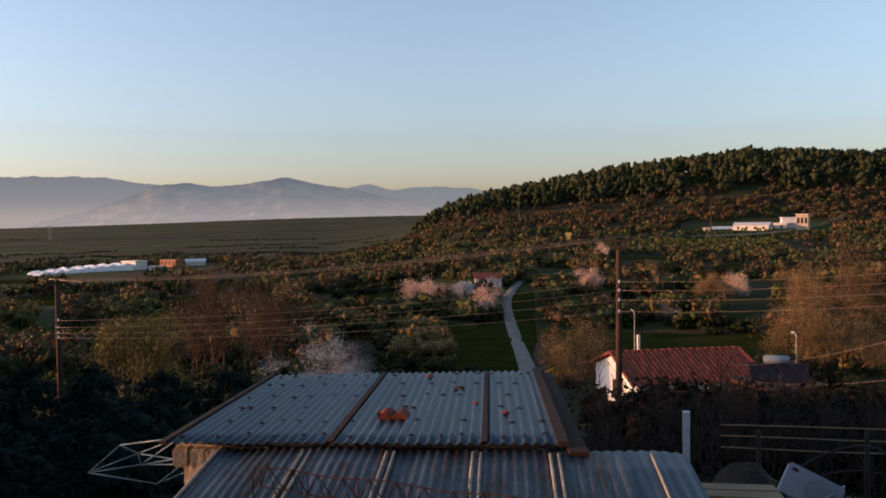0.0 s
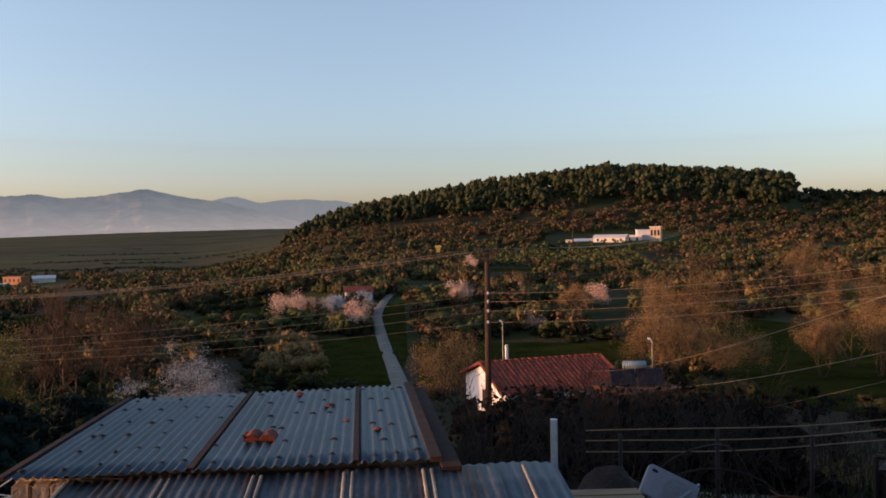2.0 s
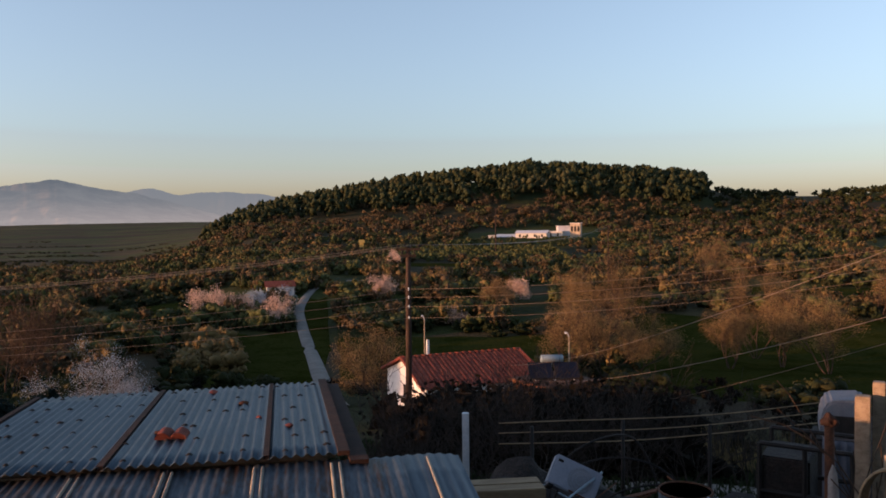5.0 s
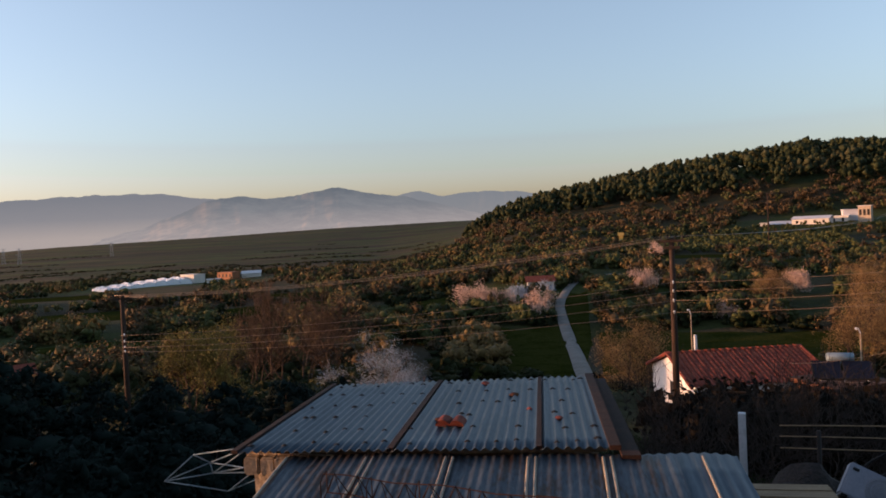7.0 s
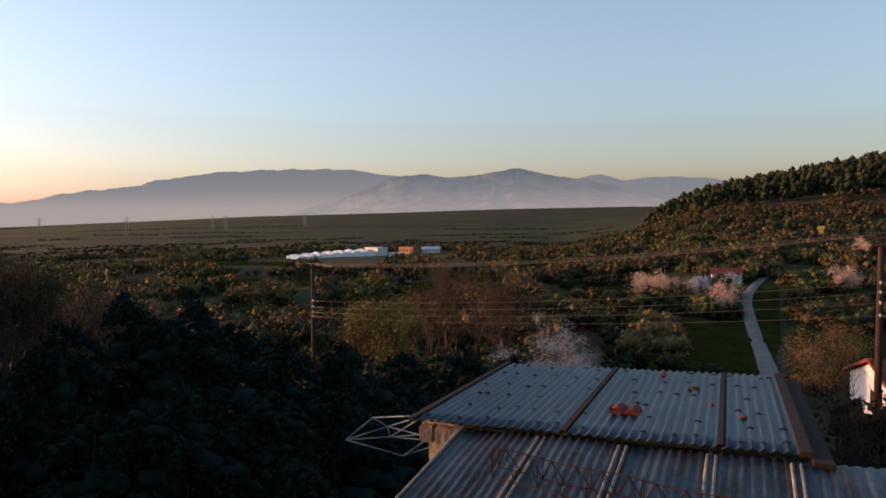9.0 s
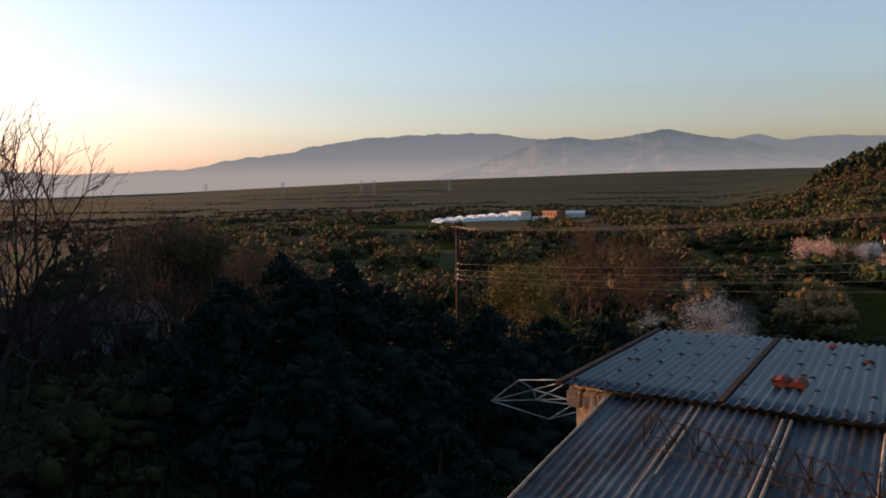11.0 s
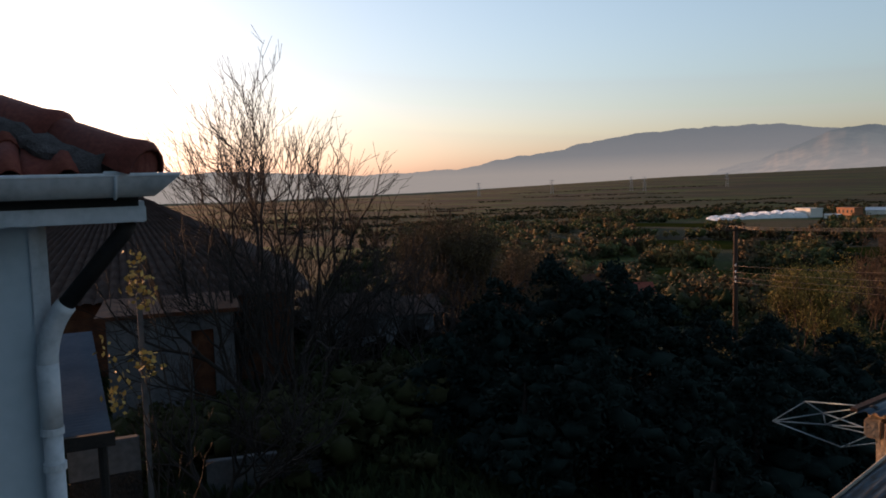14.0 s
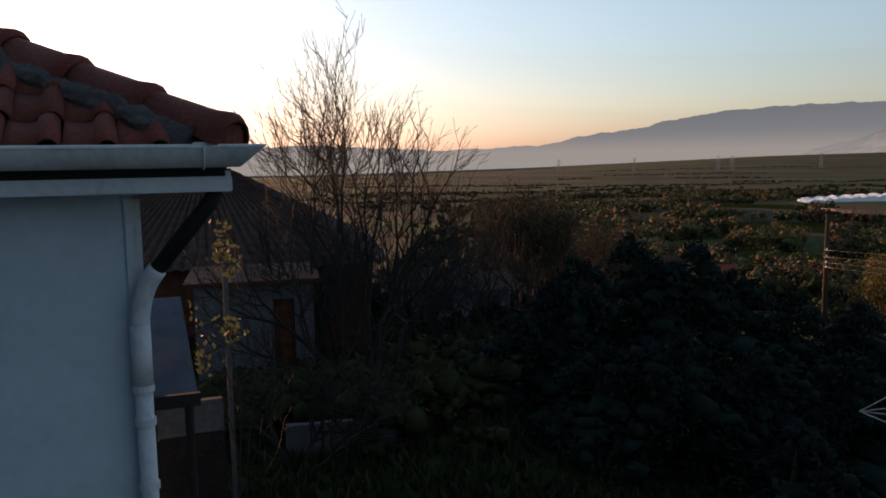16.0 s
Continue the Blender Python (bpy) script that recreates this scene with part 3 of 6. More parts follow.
def pebble(at, s, mat, label, seed):
    bm = BM()
    bmesh.ops.create_icosphere(bm, subdivisions=2, radius=s)
    for v in bm.verts:
        v.co = v.co * (1 + .35 * noise.noise(v.co * 9 / s * .1 + Vector((seed, 0, 0))))
        v.co.z *= .6
    ob = part("stone_lump", bm, mat, None, label)
    ob.location = at
    return tagged(ob, category="stone")


for k, (x, y, s) in enumerate([(1.86, 2.75, .05), (2.20, 2.05, .05), (2.36, 1.35, .03), (1.56, 1.0, .03), (2.62, .95, .035)]):
    pebble(on_roof(x, y, .01), s, M_RUST if k % 2 else M_TILE, "small reddish lump lying on the iron roof", k)

# pale warm zinc: the low sun's glint on the seams is put into the colour
M_GLINT_EDGE = material("sun_glint_zinc", [(.16, .14, .11), (.26, .23, .18), (.36, .31, .24)], 6, .6, .1, bump=.2)
LOW = lambda x, y: SB - .05 + .034 * x + .115 * (y - SKEW * x)


def build_lean_to():
    ob = thing("lean_to", (-2.20, 5.93, BASE), "lean-to with rust-stained corrugated iron sheets", "lean-to", rz=-4.6)
    edges = [.50, 1.17, 1.80, 2.42, 2.95, 3.42]
    for i, (a, b) in enumerate(zip(edges, edges[1:])):
        part("roof_sheet", sheet(BM(), a, b + .03, -3.3, .06, LOW, pitch=.068, amp=.0035, skew=SKEW, lift=.004 * (i % 2), wob=.03, seed=20 + i), M_GALV_OLD, ob, "rust-stained corrugated sheet", shade=True)
        for dx in (.0, .055):
            if i == 0 and dx:
                continue
            bm = BM()
            tube(bm, [(a + dx + .006 * noise.noise(Vector((y * 2, i, dx))), y + SKEW * a, LOW(a, y + SKEW * a) + .010) for y in np.linspace(-3.3, -.02, 12)], .012, 6)
            part("seam", bm, M_GLINT_EDGE, ob, "raised lapped zinc seam with its sun glint painted in", shade=True)
    # the loose sheet at the end, bent over its edge
    bend = lambda x, y: LOW(x, y) - .02 - .25 * max(0, x - 3.66) ** 1.5
    part("loose_sheet", sheet(BM(), 3.06, 3.86, -3.0, .12, bend, pitch=.076, amp=.005, skew=SKEW, wob=.012, seed=40), M_GALV, ob, "newer bluish galvanised sheet, bent at its edge", shade=True)
    for x, y in ((3.30, -3.0), (3.36, -3.0), (3.6, -3.0)):
        bm = BM()
        tube(bm, [(x + .004 * k, yy + SKEW * x, bend(x, yy + SKEW * x) + .006) for k, yy in enumerate(np.linspace(y, .05, 8))], .011, 6)
        part("seam", bm, M_GLINT_EDGE, ob, shade=True)
    for x in (.6, 2.0, 3.4):
        bm = BM()
        yy = -3.1 + SKEW * x
        box(bm, (x - .06, yy - .06, 0), (x + .06, yy + .06, LOW(x, yy) - .03))
        part("post", bm, M_WOOD, ob, "weathered wooden post")
    for y in (-3.1, -1.5, -.1):
        bm = BM()
        z0, z1 = LOW(.55, y + SKEW * .55) - .02, LOW(3.4, y + SKEW * 3.4) - .02
        v = [bm.verts.new((x, y + SKEW * x + dy, z - dz)) for x, z in ((.55, z0), (3.4, z1)) for dy in (0, .08) for dz in (0, .1)]
        for f in ((0, 1, 3, 2), (4, 6, 7, 5), (0, 4, 5, 1), (2, 3, 7, 6), (0, 2, 6, 4), (1, 5, 7, 3)):
            bm.faces.new([v[i] for i in f])
        part("purlin", bm, M_WOOD, ob)
    return ob


build_lean_to()


M_DARKRUST = material("dark_rust", [(.018, .008, .005), (.035, .014, .008)], 8, .9)


def build_lattice():
    """A rusty lattice girder of bent bars lying on the lean-to."""
    ob = thing("lattice_girder", (-2.16, 5.93, BASE), "rusty bent reinforcing-bar lattice lying on the iron roof", "steel lattice", rz=-3.4)
    P = lambda u, side, up: Vector((.98 + u * 1.9, (-.74 - .42 * u) + SKEW * (.98 + 1.9 * u) + side * .16, 0))
    def at(u, side, up):
        p = P(u, side, up)
        p.z = LOW(p.x, p.y) + .02 + up + .01 * math.sin(u * 17 + side)
        return p
    us = np.linspace(0, 1, 12)
    for name, side, up in (("bottom_bar", -.5, 0), ("bottom_bar", .5, 0), ("top_bar", 0, .17)):
        bm = BM()
        tube(bm, [at(u, side, up) for u in us], .0045, 5)
        part(name, bm, M_DARKRUST, ob)
    for side in (-.5, .5):
        for a, b in zip(us, us[1:]):
            bm = BM()
            tube(bm, [at(a, side, 0), at((a + b) / 2, 0, .175), at(b, side, 0)], .0045, 5)
            part("stirrup", bm, M_DARKRUST, ob)
    for a in us[::2]:
        bm = BM()
        tube(bm, [at(a, -.5, 0), at(a, -.5, .15), at(a, .0, .17), at(a, .5, .15), at(a, .5, 0)], .0045, 5)
        part("hoop", bm, M_DARKRUST, ob)


build_lattice()


def build_rack():
    """The folding frame of thin steel tube on the shed's flank."""
    o = Vector((-2.1, 6.1, -2.5))
    ob = thing("drying_rack", o, "bluish tubular steel drying rack fixed to the shed wall", "drying rack")
    pts = {"tip": (-3.45, 7.44, -2.37), "top": (-3.05, 7.24, -2.05), "mid": (-2.91, 7.30, -2.15), "low": (-2.89, 7.31, -2.26), "foot": (-2.76, 7.35, -2.46),
           "hook": (-2.30, 6.70, -1.84), "wall": (-2.10, 6.74, -2.09), "inner": (-2.20, 6.72, -2.01)}
    for a, b in (("tip", "top"), ("top", "hook"), ("tip", "mid"), ("mid", "hook"), ("mid", "low"), ("low", "hook"), ("tip", "foot"), ("foot", "wall"), ("low", "wall"), ("low", "tip"), ("mid", "wall"), ("top", "mid"), ("low", "inner"), ("foot", "inner")):
        bm = BM()
        tube(bm, [Vector(pts[a]) - o, Vector(pts[b]) - o], .0065, 6)
        part("tube", bm, M_STEEL, ob, shade=True)


build_rack()


# ---- the house wing beside the eye ----
def build_wing():
    """Local x runs to the right along the eave, y away from the eye; the eave faces the eye."""
    Z0 = -4.5
    ob = thing("house_wing", (-.06, -.24, Z0), "pale rendered house wing with a hipped clay-tile roof", "house", rz=74)
    up = -Z0
    for x0, x1, y0, y1 in ((-5.0, -.04, 4.35, 4.6), (-.29, -.04, 4.6, 8.0)):
        bm = BM()
        box(bm, (x0, y0, 0), (x1, y1, up + .0))
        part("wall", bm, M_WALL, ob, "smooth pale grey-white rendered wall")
    for x0, x1, y in ((-.045, .0, 4.33), (.0, .035, 4.37)):
        bm = BM()
        box(bm, (x0, y, 0), (x1, y + .06, up - .02), bevel=.004)
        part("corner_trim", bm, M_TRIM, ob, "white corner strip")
    bm = BM()
    box(bm, (-5.2, 4.08, up - .012), (.44, 4.7, up + .015))
    box(bm, (-.2, 4.7, up - .012), (.44, 8.4, up + .015))
    part("soffit", bm, M_TRIM, ob)
    bm = BM()
    box(bm, (-5.2, 4.03, up - .015), (.47, 4.08, up + .06), bevel=.004)
    part("fascia", bm, M_TRIM, ob, "white painted fascia board")
    # added dark strip that paints the shaded gap between gutter and fascia
    bm = BM()
    box(bm, (-5.2, 4.05, up + .06), (.44, 4.09, up + .15))
    part("dark_gap_strip", bm, M_DARKMETAL, ob, "dark strip added to paint the shaded gap behind the gutter")
    bm = BM()
    box(bm, (.42, 4.08, up - .02), (.47, 8.4, up + .085), bevel=.004)
    part("fascia", bm, M_TRIM, ob, "white painted fascia board")
    # gutter: an open half-round trough with a rolled lip and a closed, slanting end
    prof = [(3.90 + .055 - .062 * math.cos(a), up + .19 - .085 * math.sin(a)) for a in np.linspace(-.25, math.pi + .1, 15)]
    inner = [(3.955 + (y - 3.955) * .93, z + .004) for y, z in prof]
    bm = BM()
    loop = prof + inner[::-1]
    a = [bm.verts.new((-5.2, y, z)) for y, z in loop]
    b = [bm.verts.new((.60 - .10 * (up + .19 - z) / .085, y, z)) for y, z in loop]
    n = len(loop)
    for i in range(n):
        bm.faces.new((a[i], a[(i + 1) % n], b[(i + 1) % n], b[i]))
    bm.faces.new([b[i] for i in range(15)])
    gut = part("gutter", bm, M_TRIM, ob, "white half-round rain gutter with a slanting end", shade=True)
    bm = BM()
    tube(bm, [(-5.2, 3.895, up + .205), (.61, 3.895, up + .205)], .011, 8)
    part("lip", bm, M_TRIM, gut, shade=True)
    for x in (.33, -.9, -2.1):
        bm = BM()
        tube(bm, [(x, 3.955 - .066 * math.cos(t), up + .19 - .09 * math.sin(t)) for t in np.linspace(-.3, math.pi, 10)], .008, 6)
        box(bm, (x - .05, 3.885, up + .2), (x + .05, 3.905, up + .225), bevel=.003)
        part("bracket", bm, M_TRIM, gut)
    # downpipe
    back = (-.05, 0, 0)
    pipe = [(.40, 4.13, up - .01), (.37, 4.14, up - .07), (.06, 4.27, up - .46), (.055, 4.29, up - .56), (.05, 4.29, up - .75)]
    bm = BM()
    tube(bm, pipe[:3], .042, 12)
    part("swan_neck", bm, M_DARKMETAL, ob, "dark slanting swan-neck of the downpipe", shade=True)
    bm = BM()
    tube(bm, [((1 - q) ** 2 * .15 + 2 * q * (1 - q) * .05 + q * q * .05, (1 - q) ** 2 * 4.24 + 2 * q * (1 - q) * 4.29 + q * q * 4.29, up - ((1 - q) ** 2 * .41 + 2 * q * (1 - q) * .53 + q * q * .74)) for q in np.linspace(0, 1, 10)], .05, 14)
    part("elbow", bm, M_TRIM, ob, "grey-white pipe elbow", shade=True, loc=back)
    for z0, z1, r in ((.7, 1.02, .052), (1.0, 4.4, .046)):
        bm = BM()
        tube(bm, [(.05, 4.29, up - z0), (.05, 4.29, up - z1)], r, 14)
        part("downpipe", bm, M_TRIM, ob, "grey-white round downpipe", shade=True, loc=back)
    for z in (1.02, 1.2, 1.55):
        bm = BM()
        tube(bm, [(.05, 4.29, up - z), (.05, 4.29, up - z - .035)], .056, 14)
        box(bm, (.0, 4.29, up - z - .03), (.05, 4.36, up - z - .005))
        part("pipe_clip", bm, M_TRIM, ob, loc=back)
    bm = BM()
    tube(bm, [(.1, 4.32, up - 2.5), (.1, 4.32, up - 1.9), (.13, 4.32, up - 1.82), (.19, 4.32, up - 1.80), (.23, 4.32, up - 1.84), (.235, 4.32, up - 4.4)], .036, 10)
    part("vent_pipe", bm, M_TRIM, ob, "bent grey-white pipe", shade=True)
    # roof: hipped at 27 degrees; slabs below, tiles on the near slope and along the hip
    s = math.tan(radians(26.0))
    e = up + .16
    bm = BM()
    corner, top = (.44, 3.98), (-2.4, 6.82)
    v = [bm.verts.new(p) for p in ((-5.2, 3.98, e), (.44, 3.98, e), (-2.4, 6.82, e + 2.84 * s), (-5.2, 6.82, e + 2.84 * s), (.44, 9.66, e), (-5.2, 9.66, e))]
    w = [bm.verts.new(q.co - Vector((0, 0, .06))) for q in v]
    for f in ((0, 1, 2, 3), (1, 4, 2), (3, 2, 4, 5)):
        bm.faces.new([v[i] for i in f])
        bm.faces.new([w[i] for i in f][::-1])
    for i, j in ((0, 1), (1, 4), (4, 5), (5, 3), (3, 0)):
        bm.faces.new((v[i], v[j], w[j], w[i]))
    roof = part("roof", bm, M_MORTAR, ob, "hipped roof slab with grey mortar")
    # one tile: a flat pan and a tall roll, tapered, with thickness
    TW, TL = .235, .37
    prof = [(-.118, .012), (-.075, .0), (-.02, .0), (.012, .008), (.03, .035), (.058, .058), (.088, .058), (.112, .036), (.124, .008)]
    vv, ff = [], []
    for j, (y, k) in enumerate(((-.22, 1.0), (.2, .92))):
        for dz in (0, -.013):
            vv += [(x * k, y, z * k + dz + .018 * (1 - j)) for x, z in prof]
    n = len(prof)
    for i in range(n - 1):
        ff += [(i, i + 1, 2 * n + i + 1, 2 * n + i), (n + i + 1, n + i, 3 * n + i, 3 * n + i + 1), (i + 1, i, n + i, n + i + 1), (2 * n + i, 2 * n + i + 1, 3 * n + i + 1, 3 * n + i)]
    ff += [(0, 2 * n, 3 * n, n), (2 * n - 1, 4 * n - 1, 3 * n - 1, n - 1)]
    tile = raw("tile", vv, ff, M_TILE, roof, shade=True)
    first = True
    rnd = random.Random(11)
    for row in range(8):
        yy = 4.13 + row * .30
        for col in range(20):
            xx = .30 - col * TW
            if xx > .44 - (yy - 3.98) - .06 + (.0 if row else .05):
                continue
            o = tile if first else tile.copy()
            if not first:
                scene.collection.objects.link(o)
            first = False
            o.parent = roof
            o.matrix_basis = pose(xx + rnd.uniform(-.008, .008), yy, e + (yy - 3.98) * s + .045 + rnd.uniform(0, .006), 27 + rnd.uniform(-1.5, 1.5), rnd.uniform(-2, 2), rnd.uniform(-2, 2))
    # hip: half-round tapered ridge tiles in a bed of mortar
    hv, hf = [], []
    m = 9
    for j, (y, r) in enumerate(((-.34, .112), (-.30, .132), (-.19, .112), (.28, .085))):
        for dr in (0, -.014):
            hv += [((r * 1.12 + dr) * math.cos(t), y, (r * 1.12 + dr) * math.sin(t) * 1.05) for t in np.linspace(0, math.pi, m)]
    for j in range(3):
        a0, b0 = j * 2 * m, (j + 1) * 2 * m
        for i in range(m - 1):
            hf += [(a0 + i + 1, a0 + i, b0 + i, b0 + i + 1), (a0 + m + i, a0 + m + i + 1, b0 + m + i + 1, b0 + m + i)]
    for i in range(m - 1):
        hf += [(i, i + 1, m + i + 1, m + i), (6 * m + i + 1, 6 * m + i, 7 * m + i, 7 * m + i + 1)]
    hip = raw("hip_tile", hv, hf, M_TILE, roof, "red half-round hip tile", shade=True)
    pitch = math.degrees(math.atan(s / math.sqrt(2)))
    for k in range(7):
        o = hip if k == 0 else hip.copy()
        if k:
            scene.collection.objects.link(o)
            o.parent = roof
        t = .225 + k * .345
        o.matrix_basis = pose(.47 - t, 3.95 + t, e + t * s + .062, pitch + 1.5 + rnd.uniform(-1, 1), 0, 45 + rnd.uniform(-2, 2))
    plug = BM()
    bmesh.ops.create_uvsphere(plug, u_segments=14, v_segments=8, radius=.128)
    for q in plug.verts:
        q.co = Vector((q.co.x, q.co.y * .35, max(q.co.z, -.07))) + Vector(noise.noise_vector(q.co * 12)) * .008
    o = part("hip_end", plug, M_TILE, roof, "rounded red clay end of the hip")
    o.matrix_basis = pose(.47 - .03, 3.95 + .03, e + .03 * s + .055, pitch, 0, 45)
    bm = BM()
    tube(bm, [(.47 - t - .09, 3.95 + t - .03, e + t * s + .02) for t in np.linspace(.08, 2.7, 60)], .09, 12)
    for q in bm.verts:
        q.co += Vector(noise.noise_vector(q.co * 9)) * .045
    part("mortar_bed", bm, M_MORTAR, roof, "rough grey mortar under the hip tiles")
    return ob


build_wing()


# ---- trees close by and in the middle distance ----
def branching(rng, stems, height, spread, levels, rad, kids=(3, 5), up=.35, bend=.18, shrink=(.5, .75)):
    """Branch segments (start, end, radii, level) and twig tips of a tree of that height."""
    segs, tips = [], []

    def grow(p, d, length, r, level):
        steps = 4 if level < 2 else 3
        pts = [p]
        for i in range(steps):
            d = (d + Vector(rng.normal(size=3)) * bend + Vector((0, 0, up * .25))).normalized()
            q = pts[-1] + d * (length / steps)
            segs.append((pts[-1], q, r * (1 - .5 * i / steps), r * (1 - .5 * (i + 1) / steps), level))
            pts.append(q)
        if level >= levels:
            tips.append(pts[-1])
            tips.append((pts[-1] + pts[-2]) / 2)
            return
        n = int(rng.integers(kids[0], kids[1] + 1))
        for k in range(n):
            t = rng.uniform(.3, 1.0) if k else 1.0
            i = min(steps - 1, int(t * steps))
            b = pts[i].lerp(pts[i + 1], t * steps - i) if i < steps else pts[-1]
            side = Vector(rng.normal(size=3))
            side = (side - d * side.dot(d)).normalized()
            nd = (d + side * rng.uniform(.45, .95) * (0.4 if k == 0 else 1)).normalized()
            grow(b, nd, length * rng.uniform(*shrink), r * (.55 if k else .62), level + 1)

    for s in range(stems):
        many = stems > 8
        a = 2.4 * s if many else 2 * math.pi * (s + rng.uniform(0, .6)) / stems
        out = 1.05 * s / (stems - 1) if many else 1.0
        d = Vector((math.cos(a) * spread * out, math.sin(a) * spread * out, 1)).normalized()
        grow(Vector((math.cos(a) * rad * stems * .35, math.sin(a) * rad * stems * .35, -.2)), d, height * (rng.uniform(.44, .5) * (1.25 - .4 * out) if many else rng.uniform(.38, .5)), rad * rng.uniform(.7, 1.1), 0)
    return segs, tips


def segment_mesh(segs, least=.0):
    """Tapered bars along the segments."""
    vs, fs, o = [], [], 0
    for a, b, r0, r1, level in segs:
        n = 6 if level == 0 else (4 if level < 2 else 3)
        d = (b - a).normalized()
        s = d.cross(Vector((0, 0, 1)) if abs(d.z) < .9 else Vector((1, 0, 0))).normalized()
        u = s.cross(d)
        for p, r in ((a, max(r0, least)), (b, max(r1, least))):
            vs += [p + (s * math.cos(6.2832 * k / n) + u * math.sin(6.2832 * k / n)) * r for k in range(n)]
        fs += [(o + k, o + (k + 1) % n, o + n + (k + 1) % n, o + n + k) for k in range(n)]
        o += 2 * n
    return np.array([tuple(v) for v in vs]), np.array(fs)


def make_tree(name, az, d, height, label, leaf=None, leaf_from=0.0, seed=0, stems=1, spread=.3, levels=4, rad=.12, leafsize=.08, per=3, puff=.25, up=.35, kids=(3, 5), bark=None, least=.006, sink=0.0, group="", bend=.18, shrink=(.5, .75), spray=0):
    rng = np.random.default_rng(100 + seed)
    p = polar(az, d)
    ob = thing(name, (p.x, p.y, float(ground(p.x, p.y)) - sink), label, "tree", group)
    segs, tips = branching(rng, stems, height, spread, levels, rad, kids, up, bend, shrink)
    top = max(s[1].z for s in segs)
    k = height / top
    segs = [(a * k, b * k, r0, r1, l) for a, b, r0, r1, l in segs]
    for q in tips[::3]:
        for _ in range(spray if q.z * k > .6 * height else 0):
            d = (Vector((q.x, q.y, 3.0)).normalized() + Vector(rng.normal(size=3)) * .28).normalized()
            segs.append((q * k, q * k + d * rng.uniform(.2, .5), .005, .003, 3))
    big = [s for s in segs if s[4] < 2]
    fine = [s for s in segs if s[4] >= 2]
    v, f = segment_mesh(big, least)
    if leaf:
        v, f = segment_mesh(segs, least)
    raw("trunk", v, f, bark or M_BARK, ob)
    if not leaf:
        v, f = segment_mesh(fine, least)
        raw("crown", v, f, bark or M_BARK, ob, "leafless crown of twigs")
    if leaf:
        t = np.array([tuple(q * k) for q in tips if q.z * k >= leaf_from * height])
        c = np.repeat(t, per, axis=0) + rng.normal(size=(len(t) * per, 3)) * puff
        lv, lf = leaves(c, leafsize, 1.0, rng)
        raw("crown", lv, lf, leaf, ob)
    return ob


M_DARKBARK = material("dark_bark", [(.012, .010, .009), (.026, .021, .018)], 6, .95)
M_GREYTWIG = material("grey_twigs", [(.016, .012, .010), (.032, .025, .02)], 6, .95)
M_WARMTWIG = material("warm_twigs", [(.035, .022, .014), (.062, .04, .025)], 6, .95)
M_YLEAF = material("yellow_leaves", [(.35, .22, .05), (.5, .34, .09)], 3, .7, island=.3)
M_YGREEN = material("yellow_green_buds", [(.12, .10, .018), (.165, .14, .026)], .8, .8, island=.35)
M_ORANGE = material("orange_tan_buds", [(.16, .10, .038), (.23, .15, .058)], .8, .85, island=.35)

make_tree("bare_tree", 60.0, 16.6, 7.55, "tall leafless tree with many thin upright branches", seed=329, stems=15, spread=1.0, levels=4, rad=.06, up=0.3, kids=(3, 5), bark=M_DARKBARK, least=.0042, bend=.13, shrink=(.46, .66), spray=2)
make_tree("sapling", 69.4, 8.6, 3.9, "thin sapling with sparse yellow leaves", leaf=M_YLEAF, leaf_from=.62, seed=5, stems=2, spread=.03, levels=3, rad=.02, leafsize=.034, per=3, puff=.06, shrink=(.3, .5), bend=.05, bark=M_GREYTWIG, least=.004)
make_tree("white_blossom_tree", 8.2, 24.5, 4.4, "tree covered in white blossom", leaf=M_WHITEB, seed=6, stems=10, spread=.5, levels=3, rad=.035, leafsize=.012, per=46, puff=.12, shrink=(.42, .62), bark=M_BARK, up=.45)
for k, (az, d, h, mat, sd) in enumerate([(2.1, 150, 6.2, M_PINKB, 7), (-.8, 152, 4.6, M_PINKB, 8), (-3.1, 142, 5.2, M_PINKB, 9), (-1.9, 158, 4.2, M_WHITEB, 10), (-3.6, 162, 4.4, M_WHITEB, 11), (-10.5, 170, 5.2, M_PINKB, 12), (-20.6, 165, 4.6, M_PINKB, 13), (.6, 160, 4.0, M_PINKB, 14), (-15.6, 140, 2.6, M_PINKB, 15), (-11.5, 260, 4.5, M_PINKB, 19)]):
    make_tree("blossom_tree", az, d, h, "round almond tree in pink-white blossom", leaf=mat, seed=sd, stems=3, spread=.7, levels=3, rad=.1, leafsize=.10, per=9, puff=.42, group="blossoming trees in the valley")
for k, (az, d, h, sd) in enumerate([(16.2, 66, 11.0, 21), (14.2, 70, 10.5, 22), (17.8, 62, 9.0, 23), (12.6, 74, 8.5, 24), (19.2, 72, 8, 25)]):
    make_tree("leafless_tree", az, d, h, "tall leafless tree with warm brown twigs", seed=sd, stems=3, spread=.28, levels=4, rad=.1, bark=M_WARMTWIG, least=.014, up=.6, kids=(3, 5), group="leafless trees below the slope")
for k, (az, d, h, sd) in enumerate([(21.8, 46, 6.8, 31), (44.5, 42, 6.6, 32), (47.5, 40, 7.0, 33), (41.8, 46, 6.4, 34)]):
    make_tree("budding_tree", az, d, h, "tree with yellow-green spring buds" if az < 40 else "broad tree with dull brown spring buds", leaf=M_YGREEN if az < 40 else M_TWIG, seed=sd, stems=4, spread=.4, levels=4, rad=.09, leafsize=.042, per=14, puff=.26, bark=M_WARMTWIG, least=.012, up=.5)
